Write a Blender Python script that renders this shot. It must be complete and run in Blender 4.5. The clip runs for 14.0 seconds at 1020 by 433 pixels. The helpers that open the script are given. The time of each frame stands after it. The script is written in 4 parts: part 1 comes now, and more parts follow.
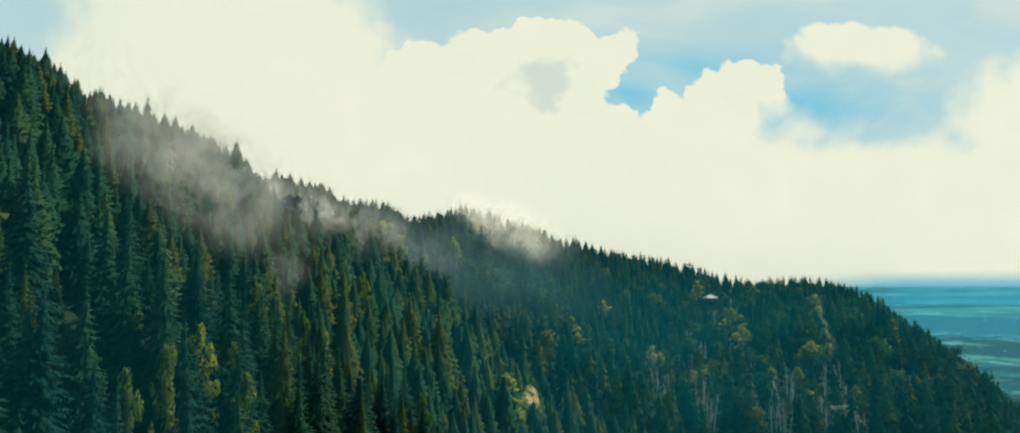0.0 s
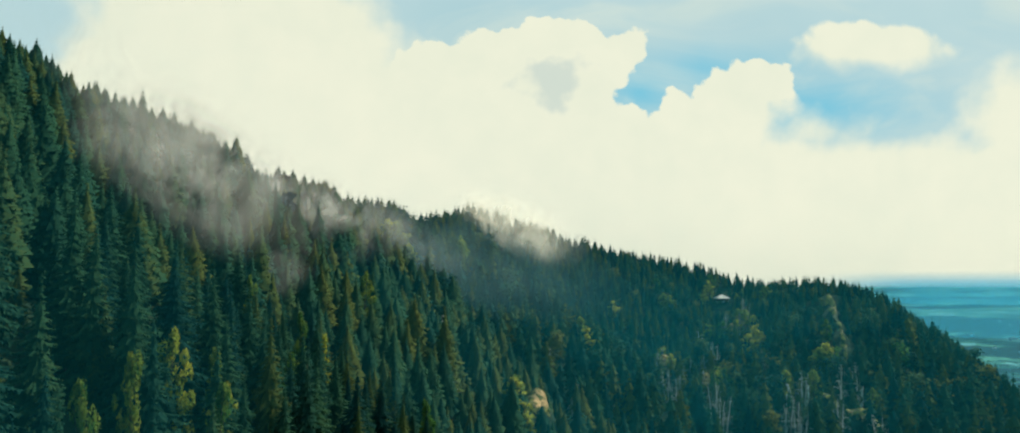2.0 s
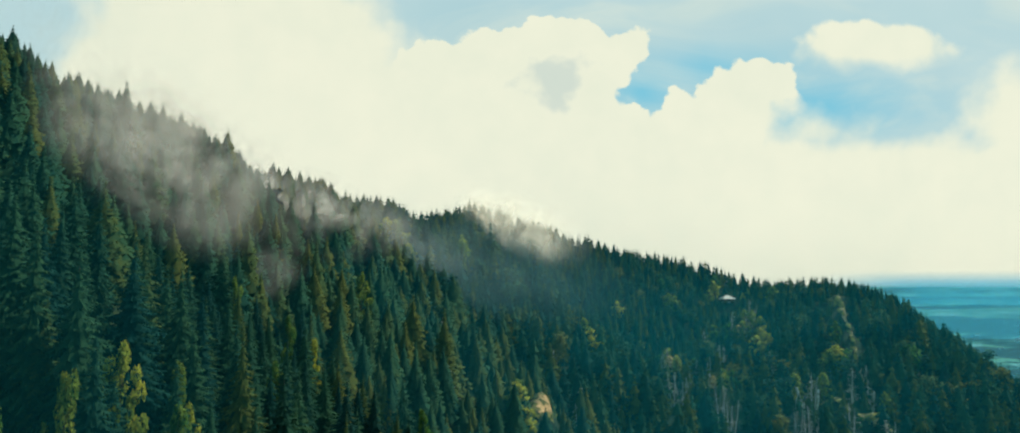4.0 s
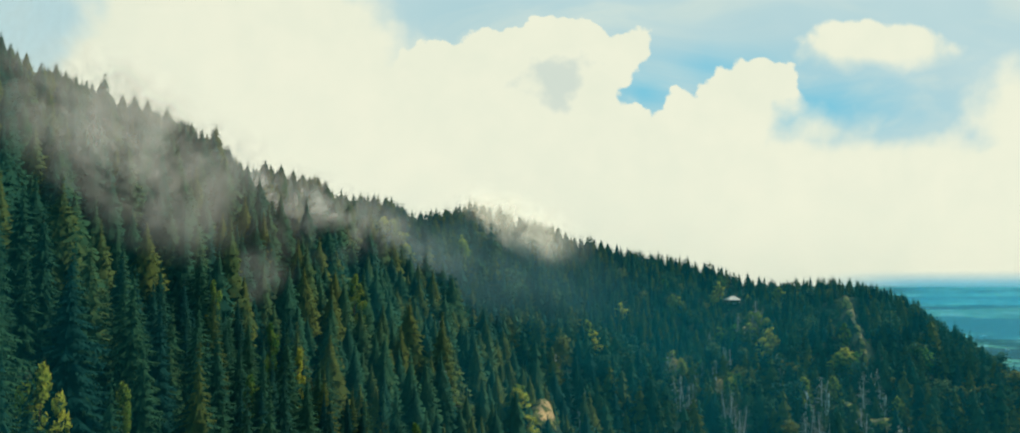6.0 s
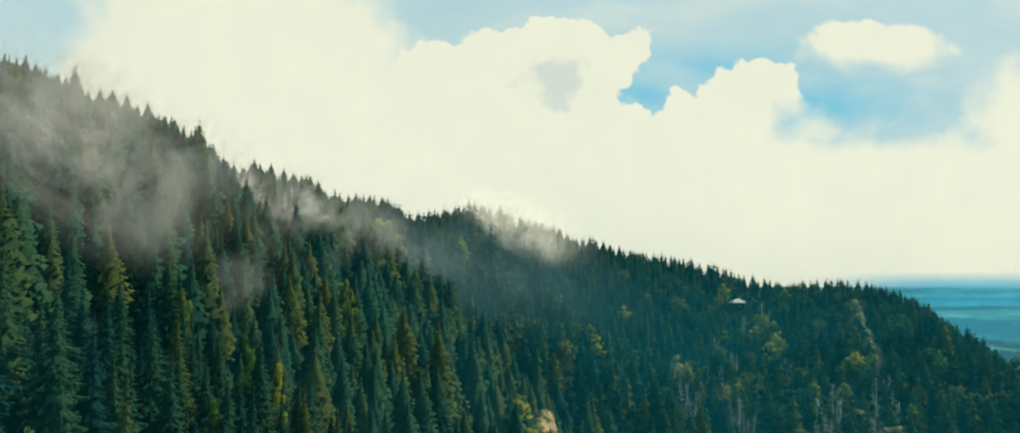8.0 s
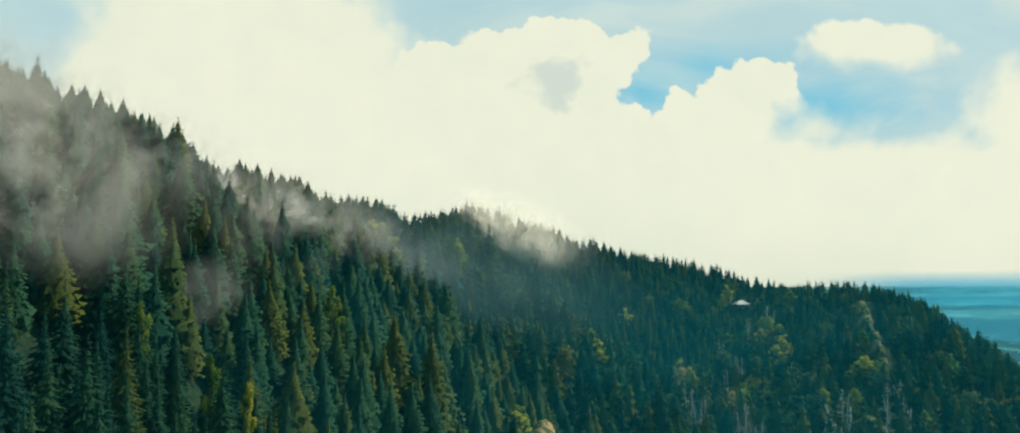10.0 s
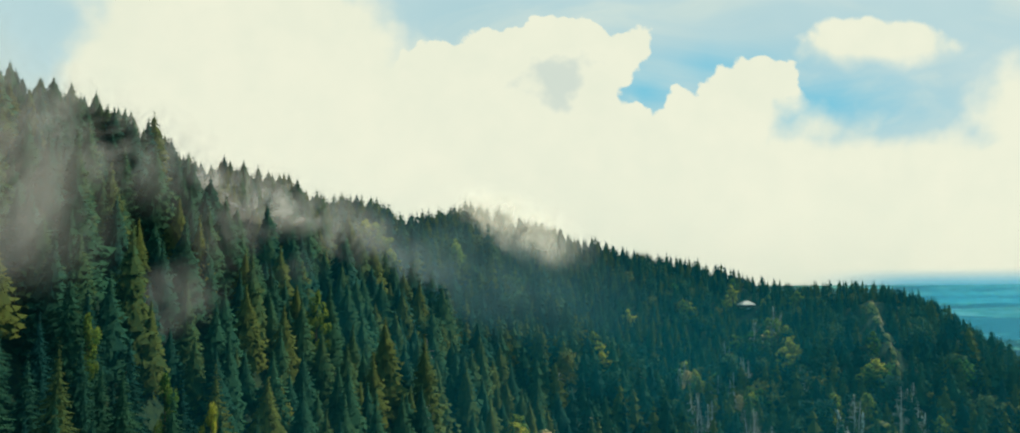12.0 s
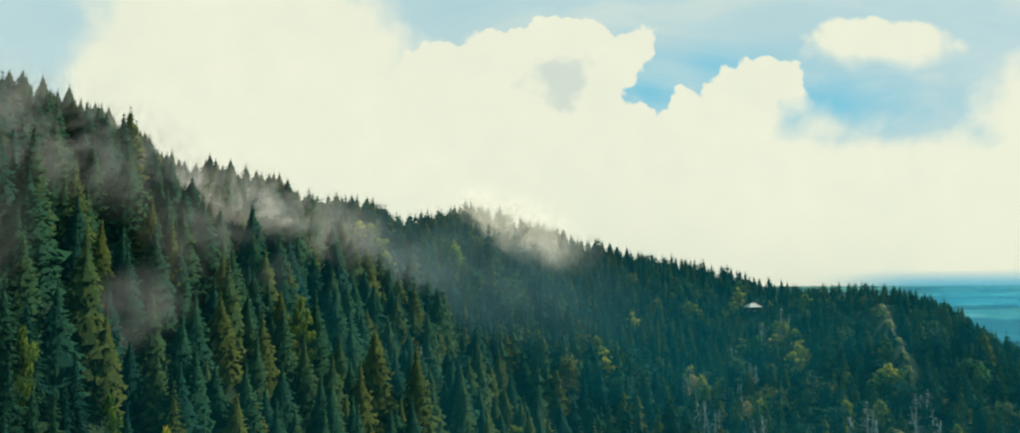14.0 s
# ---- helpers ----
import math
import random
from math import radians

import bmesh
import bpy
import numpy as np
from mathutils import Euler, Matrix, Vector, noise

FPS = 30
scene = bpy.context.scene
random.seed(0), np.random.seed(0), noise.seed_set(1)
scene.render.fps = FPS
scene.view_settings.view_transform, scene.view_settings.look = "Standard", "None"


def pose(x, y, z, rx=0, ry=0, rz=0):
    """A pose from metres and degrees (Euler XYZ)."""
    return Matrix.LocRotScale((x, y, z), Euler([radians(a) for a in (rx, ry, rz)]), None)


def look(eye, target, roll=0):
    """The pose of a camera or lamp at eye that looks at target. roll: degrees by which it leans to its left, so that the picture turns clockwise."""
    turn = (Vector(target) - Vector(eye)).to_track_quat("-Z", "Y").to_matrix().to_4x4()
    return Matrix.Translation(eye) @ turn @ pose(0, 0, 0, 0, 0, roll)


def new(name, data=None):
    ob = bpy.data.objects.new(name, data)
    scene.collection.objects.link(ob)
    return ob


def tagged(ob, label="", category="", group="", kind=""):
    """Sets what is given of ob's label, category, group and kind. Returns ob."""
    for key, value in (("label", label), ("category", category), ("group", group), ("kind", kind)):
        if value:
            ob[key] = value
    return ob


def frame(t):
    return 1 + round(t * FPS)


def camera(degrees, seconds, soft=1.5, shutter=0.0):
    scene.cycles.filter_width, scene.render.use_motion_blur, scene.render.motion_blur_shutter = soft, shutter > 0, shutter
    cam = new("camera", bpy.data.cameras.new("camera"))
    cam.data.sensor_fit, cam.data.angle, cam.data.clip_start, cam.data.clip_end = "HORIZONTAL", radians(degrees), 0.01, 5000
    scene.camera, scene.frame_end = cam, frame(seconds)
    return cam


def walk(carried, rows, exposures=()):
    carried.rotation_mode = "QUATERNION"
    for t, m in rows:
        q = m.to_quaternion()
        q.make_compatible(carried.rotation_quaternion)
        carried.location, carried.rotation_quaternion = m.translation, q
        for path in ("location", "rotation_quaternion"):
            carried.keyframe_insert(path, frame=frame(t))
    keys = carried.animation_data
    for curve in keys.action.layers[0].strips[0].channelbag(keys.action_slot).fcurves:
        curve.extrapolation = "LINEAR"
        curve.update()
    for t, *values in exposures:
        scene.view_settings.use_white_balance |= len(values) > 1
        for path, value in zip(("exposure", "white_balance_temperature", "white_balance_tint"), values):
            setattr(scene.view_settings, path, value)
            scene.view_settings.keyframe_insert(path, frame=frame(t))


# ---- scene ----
cam = camera(70, 14.0, soft=1.9)


def aim(x, y, z, yaw, pitch, roll):
    """A pose from the place and the turn to the left, the tilt up and the lean, in degrees."""
    a, b = radians(yaw), radians(pitch)
    ahead = Vector((-math.sin(a) * math.cos(b), math.cos(a) * math.cos(b), math.sin(b)))
    eye = Vector((x, y, z))
    return look(eye, eye + ahead, roll)


PATH = [
    (0.0, aim(0.00, 0.00, 0.00, 0.000, 5.459, 0.000)),
    (0.5, aim(-0.13, 2.76, 0.09, 0.158, 5.433, 0.096)),
    (1.0, aim(0.19, 5.22, 0.03, 0.421, 5.443, 0.086)),
    (1.5, aim(0.33, 7.73, -0.02, 0.573, 5.463, 0.051)),
    (2.0, aim(0.22, 10.67, 0.13, 0.657, 5.435, 0.067)),
    (2.5, aim(0.01, 13.86, 0.31, 0.729, 5.407, 0.101)),
    (3.0, aim(-0.10, 17.13, 0.61, 0.781, 5.372, 0.155)),
    (5.5, aim(-0.07, 34.05, 1.60, 0.887, 5.377, 0.092)),
    (6.0, aim(0.01, 37.69, 1.96, 0.932, 5.375, 0.117)),
    (6.5, aim(-0.10, 41.63, 2.29, 0.926, 5.384, 0.093)),
    (7.0, aim(-0.09, 45.81, 2.79, 0.947, 5.385, 0.087)),
    (7.5, aim(0.10, 49.94, 3.52, 0.979, 5.386, 0.107)),
    (8.0, aim(-0.14, 53.88, 3.91, 0.971, 5.425, 0.085)),
    (10.5, aim(0.90, 73.59, 6.42, 0.959, 5.446, -0.169)),
    (11.0, aim(1.18, 77.60, 6.90, 0.972, 5.428, -0.214)),
    (11.5, aim(1.48, 81.42, 7.36, 1.018, 5.363, -0.191)),
    (12.0, aim(1.75, 85.48, 7.53, 1.057, 5.377, -0.275)),
    (12.5, aim(2.11, 89.38, 7.87, 1.109, 5.375, -0.258)),
    (13.0, aim(2.65, 93.19, 8.37, 1.182, 5.378, -0.236)),
    (13.5, aim(3.27, 96.57, 8.70, 1.275, 5.405, -0.252)),
    (14.0, aim(3.84, 100.00, 8.95, 1.375, 5.427, -0.266)),
]
walk(cam, PATH)

# ---- light: a bright, broken cloud cover, and a hazy sun from ahead on the right ----
SUN_EL, SUN_AZ = 42.0, 56.0      # degrees; azimuth clockwise from +y

sun = new("sun", bpy.data.lights.new("sun", "SUN"))
sun.data.energy, sun.data.angle, sun.data.color = 5.0, radians(1.5), (1.0, 0.88, 0.66)
_a, _e = radians(SUN_AZ), radians(SUN_EL)
SUN_DIR = Vector((math.sin(_a) * math.cos(_e), math.cos(_a) * math.cos(_e), math.sin(_e)))
sun.matrix_world = look(SUN_DIR * 3000, (0, 0, 0))


class Nodes:
    """Short hand for building a node tree."""

    def __init__(self, tree):
        self.tree = tree
        tree.nodes.clear()

    def add(self, kind, **values):
        node = self.tree.nodes.new(kind)
        for key, value in values.items():
            setattr(node, key, value)
        return node

    def put(self, socket, value):
        if isinstance(value, bpy.types.NodeSocket):
            self.tree.links.new(value, socket)
        elif value is not None:
            socket.default_value = value

    def math(self, op, a, b=None, c=None, clamp=False):
        node = self.add("ShaderNodeMath", operation=op, use_clamp=clamp)
        for socket, value in zip(node.inputs, (a, b, c)):
            self.put(socket, value)
        return node.outputs[0]

    def vec(self, op, a, b=None, scale=None):
        node = self.add("ShaderNodeVectorMath", operation=op)
        self.put(node.inputs[0], a)
        self.put(node.inputs[1], b)
        if scale is not None:
            self.put(node.inputs["Scale"], scale)
        return node.outputs["Value"] if op in ("DOT_PRODUCT", "LENGTH", "DISTANCE") else node.outputs[0]

    def xyz(self, x, y, z):
        node = self.add("ShaderNodeCombineXYZ")
        for socket, value in zip(node.inputs, (x, y, z)):
            self.put(socket, value)
        return node.outputs[0]

    def noise(self, vector, scale, detail=4.0, rough=0.55, distort=0.0):
        node = self.add("ShaderNodeTexNoise")
        self.put(node.inputs["Vector"], vector)
        for key, value in (("Scale", scale), ("Detail", detail), ("Roughness", rough), ("Distortion", distort)):
            self.put(node.inputs[key], value)
        return node.outputs["Fac"]

    def step(self, value, low, high, smooth=True, to=(0.0, 1.0)):
        node = self.add("ShaderNodeMapRange", interpolation_type="SMOOTHSTEP" if smooth else "LINEAR")
        for socket, v in zip(node.inputs, (value, low, high, *to)):
            self.put(socket, v)
        return node.outputs[0]

    def mix(self, fac, a, b):
        node = self.add("ShaderNodeMix", data_type="RGBA")
        self.put(node.inputs[0], fac)
        self.put(node.inputs[6], a if isinstance(a, bpy.types.NodeSocket) else (*a, 1))
        self.put(node.inputs[7], b if isinstance(b, bpy.types.NodeSocket) else (*b, 1))
        return node.outputs[2]


def make_world():
    world = bpy.data.worlds.new("sky")
    scene.world = world
    world.use_nodes = True
    n = Nodes(world.node_tree)
    way = n.add("ShaderNodeTexCoord").outputs["Generated"]
    sky = n.add("ShaderNodeTexSky", sky_type="NISHITA", sun_disc=False, sun_elevation=radians(SUN_EL), sun_rotation=radians(SUN_AZ))
    # tangent coordinates on the part of the sky above the far ridge
    a, b = radians(0.95), radians(5.39)
    ahead = (-math.sin(a) * math.cos(b), math.cos(a) * math.cos(b), math.sin(b))
    right = (math.cos(a), math.sin(a), 0.0)
    up = tuple(Vector(right).cross(Vector(ahead)))
    depth = n.math("MAXIMUM", n.vec("DOT_PRODUCT", way, ahead), 0.12)
    u = n.math("DIVIDE", n.vec("DOT_PRODUCT", way, right), depth)
    v = n.math("DIVIDE", n.vec("DOT_PRODUCT", way, up), depth)
    flat = n.xyz(u, v, 0.0)
    fine = n.math("SUBTRACT", n.noise(flat, 60.0, 4.0, 0.55), 0.5)
    puffs = n.math("SUBTRACT", n.noise(flat, 21.0, 2.0, 0.45), 0.5)
    puffs = n.math("ADD", puffs, n.math("MULTIPLY", fine, 0.28))
    swell = n.math("SUBTRACT", n.noise(flat, 4.5, 4.0, 0.55, 0.4), 0.5)
    streak = n.math("SUBTRACT", n.noise(n.xyz(n.math("MULTIPLY", u, 0.45), v, 3.0), 9.0, 5.0, 0.55, 0.6), 0.5)
    wide = n.math("SUBTRACT", n.noise(flat, 2.0, 4.0, 0.5), 0.5)

    def bank(cx, cy, rx, ry):
        x = n.math("DIVIDE", n.math("SUBTRACT", u, cx), rx)
        y = n.math("DIVIDE", n.math("SUBTRACT", v, cy), ry)
        return n.math("MULTIPLY", n.math("SUBTRACT", 1.0, n.vec("LENGTH", n.xyz(x, y, 0.0))), min(rx, ry))

    def union(parts):
        out = parts[0]
        for q in parts[1:]:
            out = n.math("SMOOTH_MAX", out, q, 0.012)
        return out

    # sharp-edged cumulus
    crisp = union([bank(0.020, 0.165, 0.135, 0.102), bank(0.100, 0.205, 0.062, 0.062), bank(0.160, 0.232, 0.034, 0.028), bank(0.075, 0.238, 0.05, 0.04),
                   bank(0.243, 0.146, 0.034, 0.034), bank(0.285, 0.150, 0.045, 0.048), bank(0.325, 0.175, 0.042, 0.040),
                   bank(0.362, 0.190, 0.032, 0.030), bank(0.340, 0.140, 0.044, 0.044), bank(0.366, 0.164, 0.022, 0.030), bank(0.29, 0.105, 0.12, 0.050), bank(0.16, 0.08, 0.16, 0.068), bank(-0.09, 0.17, 0.10, 0.074)])
    crisp = n.math("ADD", crisp, n.math("MULTIPLY", puffs, 0.058))
    loose = n.math("MULTIPLY", n.step(v, 0.13, 0.18, to=(1.0, 0.0)), n.step(u, 0.31, 0.37))      # frayed at its lower right end
    crisp = n.step(crisp, n.math("MULTIPLY_ADD", loose, -0.030, -0.001), n.math("MULTIPLY_ADD", loose, 0.030, 0.004))
    lens = n.math("ADD", union([bank(0.505, 0.238, 0.105, 0.034), bank(0.455, 0.228, 0.050, 0.020), bank(0.57, 0.228, 0.035, 0.018)]), n.math("MULTIPLY", puffs, 0.035))
    # crisp on top, dissolving below
    lens = n.step(lens, n.step(v, 0.20, 0.25, to=(-0.014, -0.002)), n.step(v, 0.20, 0.25, to=(0.022, 0.006)))
    # soft mass of cloud and its ragged upper edge
    soft = union([bank(-0.385, 0.16, 0.25, 0.24), bank(-0.10, 0.10, 0.25, 0.14), n.math("SUBTRACT", 0.118, v), bank(0.76, 0.13, 0.13, 0.085), bank(0.44, 0.118, 0.08, 0.028)])
    soft = n.math("ADD", soft, n.math("ADD", n.math("MULTIPLY", swell, 0.13), n.math("MULTIPLY", puffs, 0.05)))
    soft = n.step(soft, -0.026, 0.030)
    veil = n.math("MULTIPLY", n.step(streak, -0.10, 0.22), 0.38)
    cloud = n.math("MAXIMUM", n.math("MAXIMUM", n.math("MAXIMUM", crisp, soft), lens), veil)
    # the same broken cover over the rest of the sky
    round_about = n.step(n.noise(way, 2.2, 5.0, 0.55), 0.53, 0.68)
    front = n.step(n.vec("DOT_PRODUCT", way, ahead), 0.35, 0.62)
    cloud = n.math("ADD", n.math("MULTIPLY", cloud, front), n.math("MULTIPLY", round_about, n.math("SUBTRACT", 1.0, front)))
    # thin veil in the gaps, deep blue only where it opens
    deep = union([bank(0.185, 0.172, 0.045, 0.035), bank(0.42, 0.150, 0.13, 0.04), bank(0.29, 0.205, 0.10, 0.022)])
    deep = n.step(n.math("ADD", deep, n.math("MULTIPLY", swell, 0.06)), -0.04, 0.055)
    pale = n.mix(n.step(wide, -0.2, 0.2), (0.43, 0.65, 0.69), (0.55, 0.73, 0.73))
    blue = n.mix(deep, pale, (0.15, 0.56, 0.74))
    tone = n.math("ADD", n.math("MULTIPLY", swell, 0.5), n.math("MULTIPLY", puffs, 0.35))
    cream = n.mix(n.step(tone, -0.30, 0.25), (0.815, 0.86, 0.685), (0.91, 0.92, 0.725))
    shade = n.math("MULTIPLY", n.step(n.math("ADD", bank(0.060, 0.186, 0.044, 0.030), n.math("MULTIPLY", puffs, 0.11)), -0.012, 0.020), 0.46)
    cream = n.mix(shade, cream, (0.42, 0.57, 0.58))
    clear = n.mix(front, (0.24, 0.55, 0.64), blue)
    out = n.mix(cloud, clear, cream)
    # haze along the skyline
    z = n.add("ShaderNodeSeparateXYZ")
    n.put(z.inputs[0], way)
    low = n.math("MULTIPLY", n.step(n.math("ADD", z.outputs[2], n.math("MULTIPLY", swell, 0.006)), -0.002, 0.020, to=(1.0, 0.0)), n.step(u, 0.38, 0.56))
    out = n.mix(low, out, (0.24, 0.55, 0.63))
    below = n.add("ShaderNodeBackground")
    n.put(below.inputs[0], sky.outputs[0])
    n.put(below.inputs[1], 0.06)
    cover = n.add("ShaderNodeBackground")
    n.put(cover.inputs[0], out)
    n.put(cover.inputs[1], 1.0)
    both = n.add("ShaderNodeMixShader")
    n.put(both.inputs[0], 0.96)
    n.put(both.inputs[1], below.outputs[0])
    n.put(both.inputs[2], cover.outputs[0])
    n.put(n.add("ShaderNodeOutputWorld").inputs[0], both.outputs[0])


make_world()

# ---- materials ----
def material(name, build):
    mat = bpy.data.materials.new(name)
    mat.use_nodes = True
    n = Nodes(mat.node_tree)
    n.put(n.add("ShaderNodeOutputMaterial").inputs[0], build(n))
    return mat


def surface(n, color, rough=0.8, bump=None, metal=0.0, strength=0.4, distance=0.1, gloss=0.3):
    node = n.add("ShaderNodeBsdfPrincipled")
    n.put(node.inputs["Base Color"], color if isinstance(color, bpy.types.NodeSocket) else (*color, 1))
    n.put(node.inputs["Roughness"], rough)
    n.put(node.inputs["Metallic"], metal)
    n.put(node.inputs["Specular IOR Level"], gloss)
    if bump is not None:
        b = n.add("ShaderNodeBump")
        n.put(b.inputs["Height"], bump)
        n.put(b.inputs["Strength"], strength)
        n.put(b.inputs["Distance"], distance)
        n.put(node.inputs["Normal"], b.outputs[0])
    return node.outputs[0]


def place(n):
    return n.add("ShaderNodeNewGeometry").outputs["Position"]


def attr(n, name):
    return n.add("ShaderNodeAttribute", attribute_name=name).outputs["Fac"]


def foliage(dark, mid, light, through_leaf=0.3):
    """Needles or leaves: tint sets the tree, Object Info the single tree, noise the twigs."""
    def build(n):
        pos = place(n)
        own = n.math("ADD", attr(n, "tint"), n.math("MULTIPLY", n.math("SUBTRACT", n.add("ShaderNodeObjectInfo").outputs["Random"], 0.5), 0.9))
        stand = n.math("SUBTRACT", n.noise(pos, 0.018, 3.0), 0.5)
        twig = n.math("SUBTRACT", n.noise(pos, 1.6, 4.0, 0.65), 0.5)
        f = n.math("ADD", own, n.math("ADD", n.math("MULTIPLY", stand, 0.9), n.math("MULTIPLY", twig, 0.6)))
        color = n.mix(n.step(f, 0.0, 0.55), dark, mid)
        color = n.mix(n.step(f, 0.5, 1.1), color, light)
        base = surface(n, color, 0.8, gloss=0.03)
        thin = n.add("ShaderNodeBsdfTranslucent")
        n.put(thin.inputs[0], color)
        both = n.add("ShaderNodeMixShader")
        n.put(both.inputs[0], through_leaf)
        n.put(both.inputs[1], base)
        n.put(both.inputs[2], thin.outputs[0])
        return both.outputs[0]
    return build


NEEDLES = material("spruce_needles", foliage((0.008, 0.050, 0.046), (0.025, 0.082, 0.045), (0.078, 0.102, 0.024)))
LEAVES = material("broad_leaves", foliage((0.04, 0.12, 0.028), (0.14, 0.21, 0.04), (0.34, 0.36, 0.05), 0.42))


def bark_build(n):
    pos = place(n)
    grain = n.noise(n.vec("MULTIPLY", pos, (6.0, 6.0, 1.2)), 2.0, 5.0)
    color = n.mix(grain, (0.035, 0.028, 0.02), (0.11, 0.085, 0.06))
    return surface(n, color, 0.9, grain)


BARK = material("bark", bark_build)


def pale_bark_build(n):
    pos = place(n)
    grain = n.noise(n.vec("MULTIPLY", pos, (5.0, 5.0, 1.0)), 2.0, 5.0)
    return surface(n, n.mix(grain, (0.25, 0.23, 0.20), (0.52, 0.50, 0.45)), 0.9, grain)


PALE_BARK = material("bleached_bark", pale_bark_build)


def ground_build(n):
    pos = place(n)
    sep = n.add("ShaderNodeSeparateXYZ")
    n.put(sep.inputs[0], pos)
    # forest floor on the mountain
    fine = n.noise(pos, 0.6, 6.0, 0.6)
    patch = n.noise(pos, 0.03, 4.0)
    floor = n.mix(n.step(n.math("ADD", fine, n.math("SUBTRACT", patch, 0.5)), 0.3, 0.75), (0.008, 0.026, 0.022), (0.024, 0.045, 0.022))
    # farmland: fields and woods, finer near by
    flat = n.vec("MULTIPLY", pos, (1.0, 1.0, 0.0))
    cell = n.add("ShaderNodeTexVoronoi", feature="F1")
    n.put(cell.inputs["Vector"], n.vec("MULTIPLY", flat, (0.017, 0.013, 0.0)))
    n.put(cell.inputs["Scale"], 1.0)
    pick = n.add("ShaderNodeSeparateColor")
    n.put(pick.inputs[0], cell.outputs["Color"])
    # blue of the far haze is mixed into field and wood colours
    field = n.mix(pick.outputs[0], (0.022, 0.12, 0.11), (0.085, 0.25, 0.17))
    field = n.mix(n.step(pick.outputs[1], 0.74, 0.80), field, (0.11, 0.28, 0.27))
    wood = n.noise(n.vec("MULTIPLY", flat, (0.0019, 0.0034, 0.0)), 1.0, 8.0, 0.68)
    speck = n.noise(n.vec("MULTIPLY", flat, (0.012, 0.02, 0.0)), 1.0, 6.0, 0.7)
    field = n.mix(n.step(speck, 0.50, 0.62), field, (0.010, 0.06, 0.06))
    far = n.vec("LENGTH", flat)
    # two long belts of wood
    sway = n.math("MULTIPLY", n.math("SUBTRACT", wood, 0.5), 700.0)
    for mid, half in ((2400.0, 150.0), (1790.0, 40.0)):
        gap = n.math("ABSOLUTE", n.math("SUBTRACT", n.math("ADD", far, sway), mid))
        wood = n.math("ADD", wood, n.step(gap, half * 0.6, half * 1.6, to=(0.10, 0.0)))
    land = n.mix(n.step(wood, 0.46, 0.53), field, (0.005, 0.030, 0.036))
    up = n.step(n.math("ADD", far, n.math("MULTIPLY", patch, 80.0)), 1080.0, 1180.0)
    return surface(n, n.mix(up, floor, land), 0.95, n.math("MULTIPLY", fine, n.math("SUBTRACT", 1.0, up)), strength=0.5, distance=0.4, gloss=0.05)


GROUND = material("ground", ground_build)


def mist_build(amount, color, low=0.26, size=0.035, rough=0.55):
    def build(n):
        pos = place(n)
        wisp = n.noise(n.vec("MULTIPLY", pos, (1.0, 1.0, 0.75)), size, 6.0, rough, 0.6)
        alpha = n.math("MULTIPLY", attr(n, "fade"), n.step(wisp, low, low + 0.44))
        alpha = n.math("MULTIPLY", alpha, amount, clamp=True)
        clear = n.add("ShaderNodeBsdfTransparent")
        white = n.add("ShaderNodeBsdfDiffuse")
        n.put(white.inputs[0], (*color, 1))
        back = n.add("ShaderNodeBsdfTranslucent")
        n.put(back.inputs[0], (*color, 1))
        both = n.add("ShaderNodeMixShader")
        n.put(both.inputs[0], 0.15)
        n.put(both.inputs[1], white.outputs[0])
        n.put(both.inputs[2], back.outputs[0])
        out = n.add("ShaderNodeMixShader")
        n.put(out.inputs[0], alpha)
        n.put(out.inputs[1], clear.outputs[0])
        n.put(out.inputs[2], both.outputs[0])
        return out.outputs[0]
    return build


MIST = material("mist", mist_build(1.0, (0.48, 0.485, 0.475), 0.35, 0.045, 0.70))
CREST_MIST = material("crest_mist", mist_build(0.44, (0.47, 0.49, 0.48), 0.37, 0.05, 0.70))
THIN_MIST = material("thin_mist", mist_build(0.44, (0.36, 0.365, 0.37), 0.35, 0.06, 0.62))
BLUE_MIST = material("blue_mist", mist_build(0.15, (0.26, 0.42, 0.48), 0.20, 0.02, 0.6))
FAR_MIST = material("far_mist", mist_build(0.78, (0.84, 0.83, 0.74), 0.37, 0.030, 0.68))

AUTUMN = material("autumn_leaves", foliage((0.14, 0.13, 0.05), (0.30, 0.25, 0.10), (0.44, 0.37, 0.17), 0.35))

GREEN_LEAVES = material("green_leaves", foliage((0.009, 0.050, 0.044), (0.026, 0.080, 0.042), (0.10, 0.118, 0.03), 0.35))

# ---- the mountain and the plain ----
# crest of the ridge: x, y, height of the forest's top, fall of the slope beside it
CREST = np.array([
    (-185, -60, 84, 0.62), (-178, 90, 84, 0.80), (-168, 240, 85, 0.95), (-160, 320, 84.5, 1.04), (-128, 410, 62, 0.90), (-108, 548, 69, 1.08),
    (-88, 600, 55, 0.66), (-45, 740, 87, 1.12), (35, 850, 69, 1.06), (95, 900, 55, 0.70), (190, 930, 35, 0.72), (285, 890, 13, 0.88),
    (320, 740, 11, 0.38), (364, 735, -8, 0.58), (426, 670, -88, 0.56), (470, 600, -130, 0.50)], float)
CANOPY = 19.0
